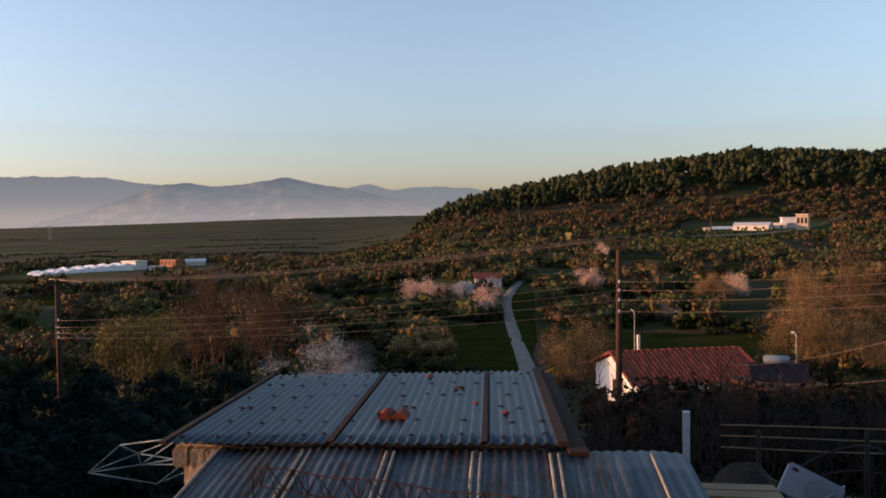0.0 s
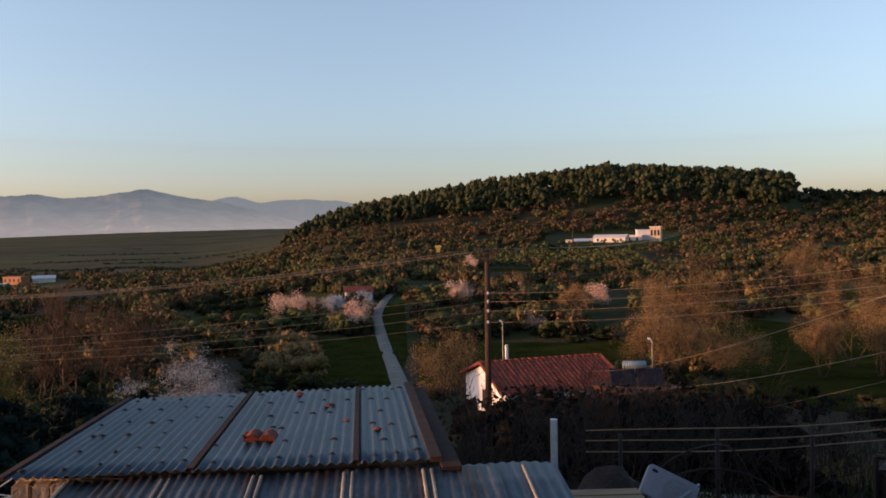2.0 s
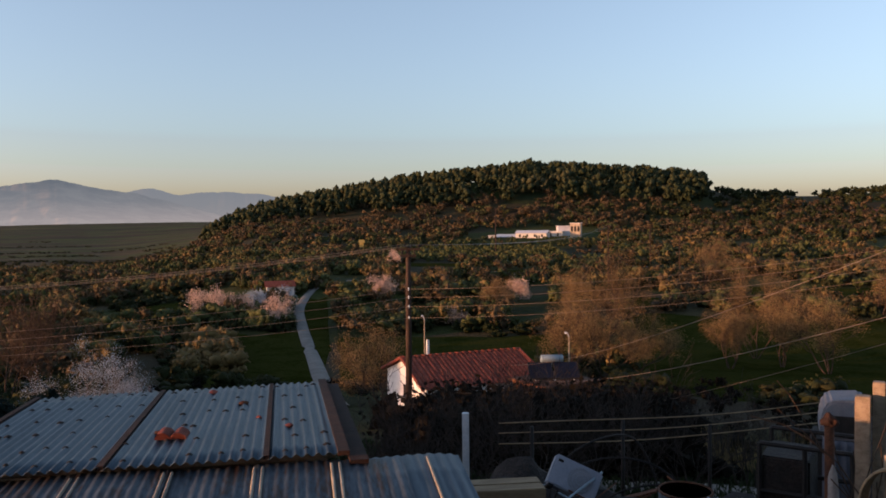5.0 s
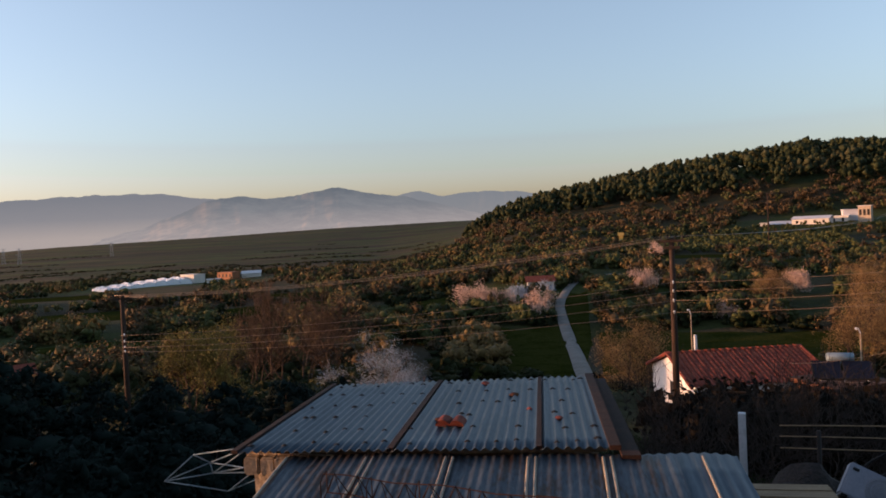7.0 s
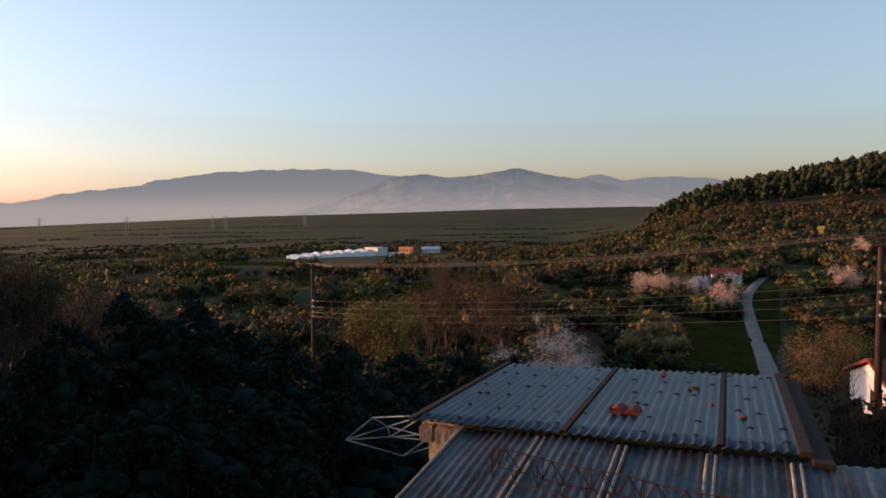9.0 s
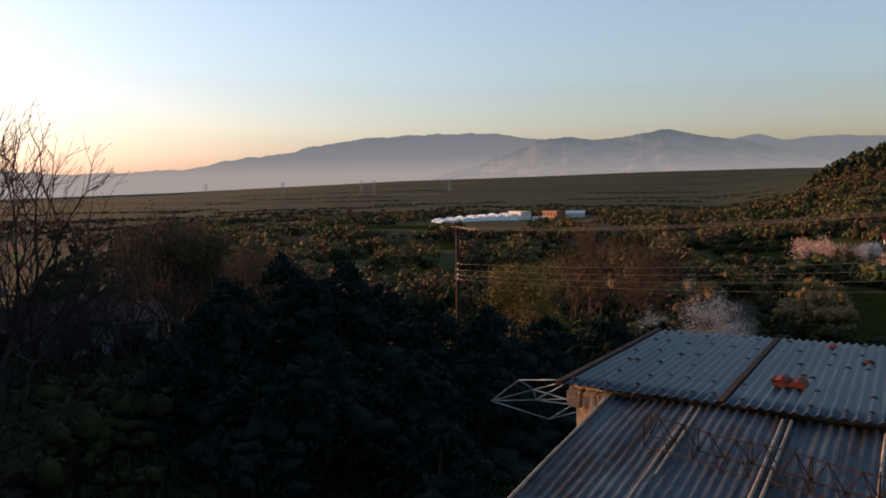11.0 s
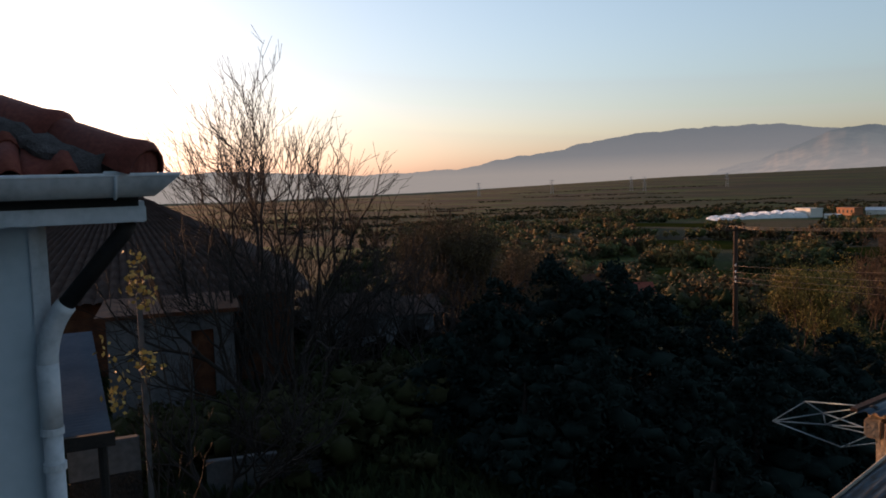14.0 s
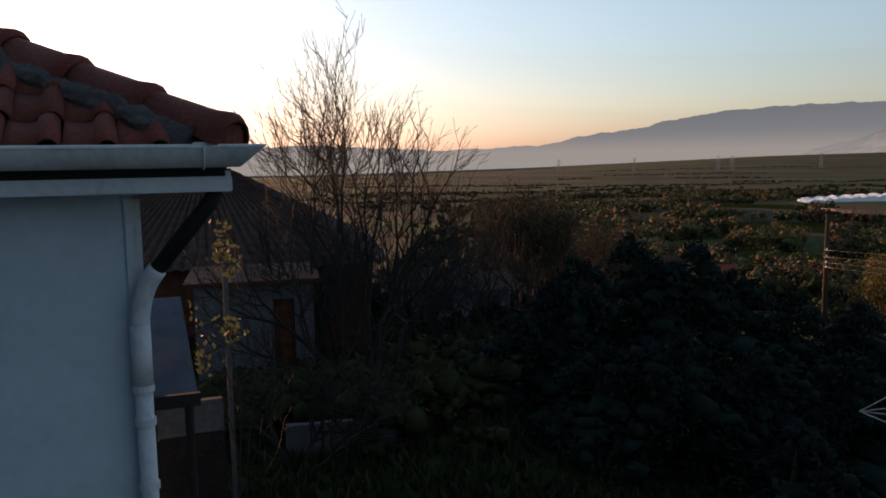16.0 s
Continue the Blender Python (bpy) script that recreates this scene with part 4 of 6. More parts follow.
for k, (az, d, h, sd, w) in enumerate([(-24.2, 84, 9.6, 41, .55), (-26.6, 86, 9.0, 42, .5), (-26.9, 112, 14.5, 43, .3), (-36.9, 112, 14.5, 44, .4), (-38.6, 104, 9.0, 45, .5), (-41.4, 100, 9.8, 46, .6), (-10.4, 66, 6.4, 47, .6), (-33.6, 190, 13, 48, .45), (-24.5, 140, 10, 49, .4), (-28.8, 90, 7.5, 50, .5), (-35.3, 100, 7, 51, .6), (-44.5, 150, 11, 52, .5), (-19, 150, 7, 53, .6)]):
    make_tree("tan_tree", az, d, h, "broad tree with orange-tan spring twigs", leaf=M_ORANGE, seed=sd, stems=4, spread=w, levels=4, rad=.1, kids=(3, 4), leafsize=.042, per=12, puff=.36, bark=M_WARMTWIG, least=.014, up=.45, group="tan trees in the valley")
for k, (az, d, h, sd) in enumerate([(-15, 13, 2.6, 61), (-18.5, 16, 3.2, 62), (-22, 17, 3.0, 63), (-25.5, 18, 3.2, 64), (-29, 19, 3.0, 65), (-13, 19, 3.4, 66), (-20, 21, 3.8, 67), (-32.5, 18, 2.6, 68), (-11, 14, 2.2, 69), (-37, 22, 3.2, 70), (-31, 24, 4.0, 71), (-24, 24, 3.8, 72)]):
    make_tree("bare_shrub", az, d, h, "leafless shrub of thin grey-brown stems", seed=sd, stems=6, spread=.45, levels=3, rad=.022, bark=M_GREYTWIG, least=.005, up=.4, group="leafless shrubs on the slope")


def cedar(az, d, top, width, seed):
    """A dense conifer: whorls of drooping boughs hung with needle sprays."""
    rng = np.random.default_rng(seed)
    p = polar(az, d)
    z = float(ground(p.x, p.y))
    h = top - z
    ob = thing("cedar", (p.x, p.y, z), "dense dark blue-green cedar with drooping boughs", "tree", "cedars beside the shed")
    c, dirs, knots, segs = [], [], [], [(Vector((0, 0, -.2)), Vector((0, 0, h * .4)), .12, .07, 0), (Vector((0, 0, h * .4)), Vector((.03, 0, h * .85)), .07, .012, 0)]
    for i in range(int(h * 10)):
        k = (i + rng.uniform(0, 1)) / (h * 10)
        zz = h * (.05 + .93 * k)
        L = width * (1 - k) ** .75 * rng.uniform(.7, 1.1) + .15
        a = rng.uniform(0, 6.283)
        d0 = Vector((math.cos(a), math.sin(a), 0))
        side = Vector((-d0.y, d0.x, 0))
        pts = [Vector((0, 0, zz)) + d0 * (L * t) + Vector((0, 0, .16 * L * math.sin(t * 2.2) - .30 * L * t * t)) for t in (0, .35, .7, 1)]
        turned = np.stack([np.array(d0), np.array(side), [0, 0, 1]])
        for q, k2 in ((pts[1], .36), (pts[2], .29), (pts[3], .15)):
            knots.append(np.array(q) + ((KNOT_V * rng.uniform(.6, 1.15, (14, 1)) + rng.normal(size=(14, 3)) * .14) * [L * k2, L * k2 * .8, .10 + .07 * L]) @ turned)
        n = int(60 + 150 * L)
        t = rng.uniform(.15, 1.03, n)
        w = rng.normal(size=n) * (.13 + .24 * L * (1 - t * .5))
        up = .16 * L * np.sin(t * 2.2) - .30 * L * t * t - np.abs(w) * .22 + rng.normal(size=n) * .07
        q = np.outer(L * t, d0) + np.outer(w, side) + np.stack([0 * t, 0 * t, zz + up], 1)
        c.append(q)
        dirs.append(np.outer(.55 * t, d0) + np.outer(w * .5, side) + [0, 0, .75])
    v, f = segment_mesh(segs, .006)
    raw("trunk", v, f, M_DARKBARK, ob)
    lv, lf = shingles(np.vstack(c), np.vstack(dirs), .062, rng, .6, .36)
    kf = np.vstack([KNOT_F + 14 * i for i in range(len(knots))])
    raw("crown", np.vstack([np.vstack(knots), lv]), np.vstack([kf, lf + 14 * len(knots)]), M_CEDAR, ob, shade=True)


# the last five stand unseen behind the row, added to shade the thicket
for k, (az, d, el, w) in enumerate([(43.5, 15.5, -6.6, 2.0), (39.2, 16.5, -4.9, 2.3), (35.6, 16.0, -5.4, 2.2), (32.2, 17.5, -7.3, 2.2), (28.4, 18.5, -8.9, 2.1), (24.2, 19.0, -9.2, 2.2), (20.2, 20, -9.9, 2.2), (15.9, 21, -9.9, 2.2), (12.0, 23, -10.2, 2.1),
                                    (30.5, 13.6, -12.2, 1.8), (36.8, 12.8, -11.5, 1.9), (25.5, 14.5, -12.5, 1.8), (42, 12.6, -13.0, 1.7), (21, 15.5, -13.5, 1.8), (47.5, 15, -10.5, 1.8), (28.5, 11.0, -18.0, 1.4), (17.5, 17.0, -13.3, 1.7), (14.5, 27, -10.6, 2.3), (19, 27, -10.4, 2.3), (24, 26, -9.8, 2.3), (12.5, 31, -10.9, 2.2), (16.5, 31, -10.8, 2.2)]):
    cedar(az, d, d * math.tan(radians(el)), w, 300 + k)


# ---- road, houses and poles of the valley ----
def ribbon(name, stops, width, mat, label, category, lift=.12):
    """A track draped on the land through stops of azimuth and distance."""
    pts = [polar(a, d) for a, d in stops]
    fine = []
    for i in range(len(pts) - 1):
        p0, p1, p2, p3 = pts[max(i - 1, 0)], pts[i], pts[i + 1], pts[min(i + 2, len(pts) - 1)]
        for k in range(14):
            t = k / 14
            fine.append(.5 * (2 * p1 + (p2 - p0) * t + (2 * p0 - 5 * p1 + 4 * p2 - p3) * t * t + (3 * p1 - p0 - 3 * p2 + p3) * t ** 3))
    v, f = [], []
    for i, p in enumerate(fine):
        d = (fine[min(i + 1, len(fine) - 1)] - fine[max(i - 1, 0)]).normalized()
        s = Vector((d.y, -d.x, 0))
        for k in (-1, -.5, 0, .5, 1):
            q = p + s * (k * width / 2 * (1 + .08 * noise.noise(Vector((i * .3, k, 0)))))
            v.append((q.x, q.y, float(ground(q.x, q.y)) + lift + (.05 if abs(k) < 1 else -.15)))
    for i in range(len(fine) - 1):
        for k in range(4):
            f.append((i * 5 + k, i * 5 + k + 1, i * 5 + k + 6, i * 5 + k + 5))
    return tagged(raw(name, v, f, mat, shade=True), label, category, kind="structure")


ribbon("road", [(-7.2, 60), (-6.2, 84), (-5.35, 116), (-4.75, 140), (-4.6, 162), (-5.4, 184), (-6.4, 200)], 1.95, M_ROAD, "pale grey country lane between the fields", "road", lift=.3)
ribbon("lane", [(-8, 204), (-10.5, 202), (-13, 200)], 2.0, M_ROAD, "pale farm track between hedges", "road")
ribbon("lane", [(-28.2, 262), (-29.6, 255), (-31, 250)], 3.0, M_ROAD, "pale farm track between hedges", "road")


def tiled_slope(parent, corners, mat, nx, ny, name="roof"):
    """A roof slope of pan tiles in columns and courses, as one relief sheet over its four corners."""
    a, b, c, d = [Vector(q) for q in corners]           # eave left, eave right, ridge right, ridge left
    nrm = (b - a).cross(d - a).normalized()
    v, f = [], []
    su, sv = nx * 6, ny * 3
    for j in range(sv + 1):
        for i in range(su + 1):
            u, w = i / su, j / sv
            p = (a.lerp(b, u)).lerp(d.lerp(c, u), w)
            h = .075 * abs(math.sin(math.pi * nx * u)) + .035 * (1 - (w * ny) % 1.0) + .012 * noise.noise(Vector((u * nx, w * ny, 1)))
            v.append(p + nrm * h)
    for j in range(sv):
        for i in range(su):
            k = j * (su + 1) + i
            f.append((k, k + 1, k + su + 2, k + su + 1))
    return raw(name, [tuple(q) for q in v], f, mat, parent, "weathered red clay roof tiles")


def build_red_house():
    z0 = -11.2
    ob = thing("red_roofed_house", (8.89, 41.46, z0), "small white house with a red clay-tile roof", "house", rz=6.6)
    L, D, ridge, eave = 7.0, 3.5, -z0 - 7.2, -z0 - 8.35
    # walls with the gable, in local x along the ridge
    for x0, x1 in ((.15, .4), (L - .4, L - .15)):
        bm = BM()
        a = [bm.verts.new((x0, y, z)) for y, z in ((-D + .25, 0), (D - .25, 0), (D - .25, eave + .05), (0, ridge - .08), (-D + .25, eave + .05))]
        b = [bm.verts.new((x1, v.co.y, v.co.z)) for v in a]
        for i in range(5):
            bm.faces.new((a[i], a[(i + 1) % 5], b[(i + 1) % 5], b[i]))
        bm.faces.new(a[::-1])
        bm.faces.new(b)
        part("gable_wall", bm, M_WHITEWALL, ob, "whitewashed gable wall")
    for y0, y1 in ((-D + .25, -D + .5), (D - .5, D - .25)):
        bm = BM()
        box(bm, (.4, y0, 0), (L - .4, y1, eave))
        part("wall", bm, M_WHITEWALL, ob)
    tiled_slope(ob, ((-.1, -D, eave), (L + .1, -D, eave), (L + .1, 0, ridge), (-.1, 0, ridge)), M_REDROOF, 28, 11, "roof_slope")
    tiled_slope(ob, ((L + .1, D, eave), (-.1, D, eave), (-.1, 0, ridge), (L + .1, 0, ridge)), M_REDROOF, 28, 11, "roof_slope")
    for k in range(18):
        bm = BM()
        x = -.1 + k * .4
        tube(bm, [(x, 0, ridge + .03), (x + .42, 0, ridge + .015)], [.12, .1], 8)
        part("ridge_tile", bm, M_REDROOF, ob, shade=True)
    for x in (-.1, L + .1):
        bm = BM()
        for s in (-1, 1):
            tube(bm, [(x, s * D, eave + .05), (x, 0, ridge + .05)], .09, 6)
        part("verge_tiles", bm, M_REDROOF, ob)
    bm = BM()
    box(bm, (-.02 + .14, -.3, eave - 1.3), (.16, .3, eave - .3))
    part("window", bm, M_DARKMETAL, ob, "small dark window")
    bm = BM()
    box(bm, (1.95, 1.4, ridge - .6), (2.1, 1.55, ridge + .7), bevel=.02)
    part("chimney", bm, M_WHITEWALL, ob, "narrow white chimney")


build_red_house()


def build_outbuilding():
    p = polar(-23.2, 41)
    z0 = float(ground(p.x, p.y)) - .3
    ob = thing("outbuilding", (p.x, p.y, z0), "low flat-roofed stone outbuilding behind scrub", "building", rz=18)
    top = -8.2 - z0
    for x0, x1, y0, y1 in ((-1.6, 1.6, -1.5, -1.3), (-1.6, 1.6, 1.3, 1.5), (-1.6, -1.4, -1.3, 1.3), (1.4, 1.6, -1.3, 1.3)):
        bm = BM()
        box(bm, (x0, y0, 0), (x1, y1, top))
        part("wall", bm, M_RUST, ob)
    bm = BM()
    box(bm, (-1.75, -1.65, top), (1.75, 1.65, top + .15), bevel=.02)
    part("roof_slab", bm, M_RUST, ob)
    s = thing("solar_heater", (p.x, p.y, -8.05), "solar water heater with two dark panels and a steel tank", "solar heater", rz=-14)
    tilt = Matrix.Translation((0, -.5, .05)) @ pose(0, 0, 0, 33, 0, 0)
    for x in (-1.32, .04):
        bm = BM()
        box(bm, (x, 0, 0), (x + 1.28, 1.25, .08), tilt, bevel=.01)
        f = part("panel_frame", bm, M_DARKMETAL, s, "dark metal panel frame")
        bm = BM()
        box(bm, (x + .05, .05, .078), (x + 1.23, 1.2, .088), tilt)
        part("glass", bm, M_SOLAR, f, "dark blue collector glass")
    bm = BM()
    tube(bm, [(-.6, .62, .95), (-.55, .62, .95), (.55, .62, .95), (.6, .62, .95)], [.16, .21, .21, .16], 16)
    part("tank", bm, M_STEEL, s, "cylindrical pale steel tank", shade=True)
    for x in (-1.0, 0, 1.0):
        bm = BM()
        tube(bm, [(x, .55, 0), (x, .55, .78)], .025, 5)
        tube(bm, [(x, -.5, .02), (x, .6, .02)], .025, 5)
        part("stand", bm, M_TRIM, s)


build_outbuilding()


def build_pole(name, az, d, top, label, arms, low=(), rad=.13, lean=0.0):
    """A wooden line pole with cross-arms: arms are rows of height, half length and number of insulators."""
    p = polar(az, d)
    z0 = float(ground(p.x, p.y)) - .3
    ob = thing(name, (p.x, p.y, z0), label, "utility pole", "utility poles", rz=az)
    h = top - z0
    bm = BM()
    tube(bm, [(lean * h, 0, 0), (lean * h * .4, 0, h * .6), (0, 0, h)], [rad * 1.2, rad, rad * .8], 10)
    part("shaft", bm, M_POLE, ob, "brown creosoted wooden shaft", shade=True)
    for z, half, n in arms:
        bm = BM()
        box(bm, (-half, -.16, z - z0 - .05), (half, -.08, z - z0 + .05), bevel=.01)
        part("cross_arm", bm, M_POLE, ob)
        for k in range(n):
            x = -half + .08 + (2 * half - .16) * k / max(1, n - 1)
            bm = BM()
            tube(bm, [(x, -.12, z - z0 + .05), (x, -.12, z - z0 + .1), (x, -.12, z - z0 + .13), (x, -.12, z - z0 + .2)], [.02, .02, .05, .035], 8)
            part("insulator", bm, M_DARKMETAL, ob, shade=True)
    for z in low:
        bm = BM()
        tube(bm, [(0, -.1, z - z0), (0, -.28, z - z0), (0, -.28, z - z0 + .08)], .015, 6)
        tube(bm, [(0, -.28, z - z0 + .03), (0, -.28, z - z0 + .12)], .035, 8)
        part("insulator", bm, M_TRIM, ob, "white porcelain insulator")
    return ob


POLE1 = build_pole("utility_pole", -12.65, 32.9, -.82, "brown wooden power pole with cross-arms and insulators", ((-.95, .52, 4), (-1.22, .34, 2)), (-2.67, -3.02, -3.41, -3.88), lean=-.006)
POLE2 = build_pole("utility_pole", 26.38, 42.5, -2.55, "brown wooden power pole seen over the trees", ((-2.75, .5, 3),), (-4.6, -4.93, -5.21, -5.43), rad=.13)
build_pole("utility_pole", -46.5, 30, -.3, "brown wooden power pole at the lane", ((-.45, .5, 3),), (-.8, -1.09, -1.41, -1.75))
build_pole("utility_pole", -18.9, 300, 6.5, "thin distant wooden power pole", ((6.2, .8, 3),), rad=.2)
build_pole("utility_pole", -29.9, 250, -1.0, "thin distant wooden power pole", ((-1.2, .8, 3),), rad=.15)
build_pole("utility_pole", -31.9, 230, -3.5, "thin distant wooden power pole", ((-3.7, .8, 3),), rad=.15)
build_pole("utility_pole", 46.3, 75, -2.5, "distant line pole with insulators above the trees", ((-2.65, 1.3, 6),), rad=.1)
build_pole("utility_pole", -27.0, 160, -.3, "thin distant wooden power pole", ((-.5, .7, 4),), rad=.13)


def wire(a, b, sag, r=.011, label="thin overhead power line"):
    bm = BM()
    a, b = Vector(a), Vector(b)
    tube(bm, [a.lerp(b, t) - Vector((0, 0, sag * 4 * t * (1 - t))) for t in np.linspace(0, 1, 24)], r, 5)
    ob = part("power_line", bm, M_WIRE, None, label, shade=True)
    return tagged(ob, category="cable", group="overhead lines")


p1, p2, p3, p4 = polar(-12.65, 32.75), polar(26.38, 42.35), polar(-46.5, 29.9), polar(-27, 160)
side = Vector((math.cos(radians(-12.65)), math.sin(radians(-12.65)), 0))
for k, x in enumerate((-.44, .15, .44)):
    wire(p1 + side * x + Vector((0, 0, -.76)), p2 + side * x + Vector((0, 0, -2.56 - .06 * k)), .45, .009)
for k, x in enumerate((-.44, -.15, .15, .44)):
    wire(p1 + side * x + Vector((0, 0, -.76)), p4 + side * x * 1.4 + Vector((0, 0, -.3)), 1.0, .010)
for za, zb, zc in ((-2.6, -4.55, -.72), (-2.95, -4.88, -1.02), (-3.34, -5.16, -1.33), (-3.81, -5.38, -1.67)):
    wire(p1 + Vector((0, -.28, za)), p2 + Vector((0, -.28, zb)), .35, .0062)
    wire(p1 + Vector((0, -.28, za)), p3 + Vector((0, -.28, zc)), .35, .0062)
# service cables from the red-roofed house to the post at the lane
post = polar(-46.6, 13)
wire((14.9, 41.4, -7.9), post + Vector((0, 0, -.25)), .5, .006, "thick pale service cable")
wire((15.2, 39.4, -8.3), post + Vector((0, 0, -1.25)), .5, .006, "thick pale service cable")
wire(polar(-10.5, 30, -8.6), polar(-46.5, 24, -3.0), .4, .005, "thin pale service cable")


def post_thing(name, az, d, z0, z1, r, mat, label, square=False, lean=(0, 0), category="post"):
    p = polar(az, d)
    bm = BM()
    if square:
        box(bm, (-r, -r, 0), (r, r, z1 - z0), Matrix.Rotation(radians(az), 4, "Z"), bevel=r * .15)
        for v in bm.verts:
            v.co.x += lean[0] * v.co.z
            v.co.y += lean[1] * v.co.z
    else:
        tube(bm, [(0, 0, 0), (lean[0] * .5, lean[1] * .5, (z1 - z0) * .5), (lean[0], lean[1], z1 - z0)], [r * 1.1, r, r * .9], 9)
    ob = part(name, bm, mat, None, label, shade=not square)
    ob.location = (p.x, p.y, z0)
    return tagged(ob, category=category)


post_thing("wooden_post", -46.6, 13, -5.6, .6, .12, M_WOOD, "tall sunlit wooden post holding the service cables")
post_thing("fence_post", 5.6, 26, -7.9, -4.9, .06, M_POLE, "dark wooden post behind the shed")
post_thing("fence_post", 2.5, 27, -8.2, -5.6, .06, M_POLE, "dark wooden post behind the shed")
wire(polar(5.6, 26, -5.0), polar(2.5, 27, -5.75), .15, .012)
wire(polar(2.5, 27, -5.75), polar(-6.5, 30, -6.9), .2, .012)
wire(polar(5.6, 26, -5.0), polar(-2.5, 27, -6.2), .2, .012)


def street_lamp(az, d, top):
    p = polar(az, d)
    z0 = float(ground(p.x, p.y))
    ob = thing("street_lamp", (p.x, p.y, z0), "slim street lamp post with a small pale head", "street lamp", rz=az)
    h = top - z0
    bm = BM()
    tube(bm, [(0, 0, 0), (0, 0, h * .95)], [.05, .035], 8)
    part("shaft", bm, M_WOOD, ob, shade=True)
    bm = BM()
    tube(bm, [(0, 0, h * .95), (-.1, -.1, h), (-.2, -.2, h + .02)], .03, 6)
    box(bm, (-.26, -.32, h - .05), (-.12, -.12, h + .06), bevel=.03)
    part("head", bm, M_TRIM, ob)


street_lamp(-24.3, 46, -6.3)
street_lamp(-13.7, 60, -6.9)


# ---- farm, works and far houses ----
def plain_building(name, az, d, w, depth, base, top, mat, label, roof="flat", rz=0, roofmat=None, holes=3, rise=1.2):
    p = polar(az, d)
    ob = thing(name, (p.x, p.y, base), label, "building", rz=az + rz)
    h = top - base
    for x0, x1, y0, y1 in ((-w / 2, w / 2, -depth / 2, -depth / 2 + .3), (-w / 2, w / 2, depth / 2 - .3, depth / 2), (-w / 2, -w / 2 + .3, -depth / 2 + .3, depth / 2 - .3), (w / 2 - .3, w / 2, -depth / 2 + .3, depth / 2 - .3)):
        bm = BM()
        box(bm, (x0, y0, -2), (x1, y1, h))
        part("wall", bm, mat, ob)
    for k in range(holes):
        x = -w / 2 + w * (k + .6) / (holes + .2)
        win = BM()
        box(win, (x - .5, -depth / 2 - .03, h * .3), (x + .5, -depth / 2 + .05, h * .75))
        part("window", win, M_DARKMETAL, ob)
    bm = BM()
    if roof == "flat":
        box(bm, (-w / 2 - .3, -depth / 2 - .3, h), (w / 2 + .3, depth / 2 + .3, h + .25), bevel=.03)
    else:
        a = [bm.verts.new((x, y, z)) for x in (-w / 2 - .4, w / 2 + .4) for y, z in ((-depth / 2 - .4, h - .1), (0, h + rise), (depth / 2 + .4, h - .1), (0, h + rise - .2))]
        for f in ((0, 4, 5, 1), (1, 5, 6, 2), (3, 7, 4, 0), (2, 6, 7, 3), (0, 1, 2, 3), (7, 6, 5, 4)):
            bm.faces.new([a[i] for i in f])
    part("roof", bm, roofmat or mat, ob)
    return ob


M_BRIGHT = material("bright_whitewash", [(.46, .43, .38), (.56, .53, .47)], .5, .8)
M_RUSTRED = material("orange_steelwork", [(.2, .075, .03), (.28, .11, .045)], .5, .7)
M_PLASTIC = material("white_plastic_sheet", [(.55, .57, .6), (.72, .74, .76), (.8, .8, .8)], .25, .35, bump=.8, fine=.5)
plain_building("farm_building", -21.6, 380, 15, 9, -7.0, -4.2, M_BRIGHT, "long low white farm building", "gable", -12, M_FARMROOF, 4)
plain_building("farm_building", -23.2, 392, 8, 7, -7, -3.8, M_BRIGHT, "low white farm shed", "flat", -8, M_FARMROOF, 2)
plain_building("farm_building", -19.9, 385, 12, 8, -8.5, -6.0, M_FARMROOF, "low grey-roofed farm shed", "gable", 3, M_FARMROOF, 0)
plain_building("farm_hut", -18.6, 378, 3, 3, -8.5, -5.4, M_BRIGHT, "tiny white hut beside the grove", "flat", 0, None, 0)
plain_building("water_tower", -24.7, 384, 5, 4.5, -5.5, .2, M_STONE, "square two-storey concrete house frame above the farm", "flat", -10, M_FARMROOF, 3)
plain_building("farm_shelter", -24.0, 398, 9, 6, -5, -1.2, M_FARMROOF, "open grey shelter above the farm", "flat", 8, M_FARMROOF, 0)
plain_building("small_house", -3.2, 181, 6.0, 5, -16, -13.3, M_BRIGHT, "small pale house with a pink tile roof behind blossom", "gable", 4, M_REDROOF, 2, 1.1)
# yellow block added to paint a lit spot on the slope
plain_building("lit_spot_block", -9.1, 330, 1.7, 1.7, -10.5, -7.0, M_YLEAF, "small yellow block added to paint a lit spot on the slope", "gable", 0, M_YLEAF, 0)
plain_building("warehouse", 21.6, 384, 10.5, 6, -20.2, -16.4, M_BRIGHT, "white box-shaped warehouse on the plain", "flat", -55, M_BRIGHT, 0)
plain_building("steel_frame_hall", 19.2, 400, 10, 5, -20, -17.0, M_RUSTRED, "orange steel-framed hall beside the warehouse", "flat", -45, M_RUSTRED, 4)
plain_building("works_shed", 17.6, 402, 9, 6, -20.2, -18.0, M_BRIGHT, "low white works shed", "gable", -4, M_FARMROOF, 0)
plain_building("works_shed", 20.2, 372, 6, 5, -20.6, -18.6, M_BRIGHT, "low white works shed", "flat", -4, M_FARMROOF, 2)
plain_building("hill_house", -43.5, 470, 10, 8, 1, 4.5, M_WHITEWALL, "pale house on the far slope", "gable", 4, M_REDROOF, 2)
plain_building("hill_house", -46.0, 480, 8, 8, 2, 6.5, M_BRIGHT, "pale house on the far slope", "gable", 4, M_REDROOF, 2)
plain_building("valley_hut", 36.5, 120, 4.5, 4, -18, -15.6, M_STONE, "small brown hut among bushes", "gable", 10, M_RUST, 1)
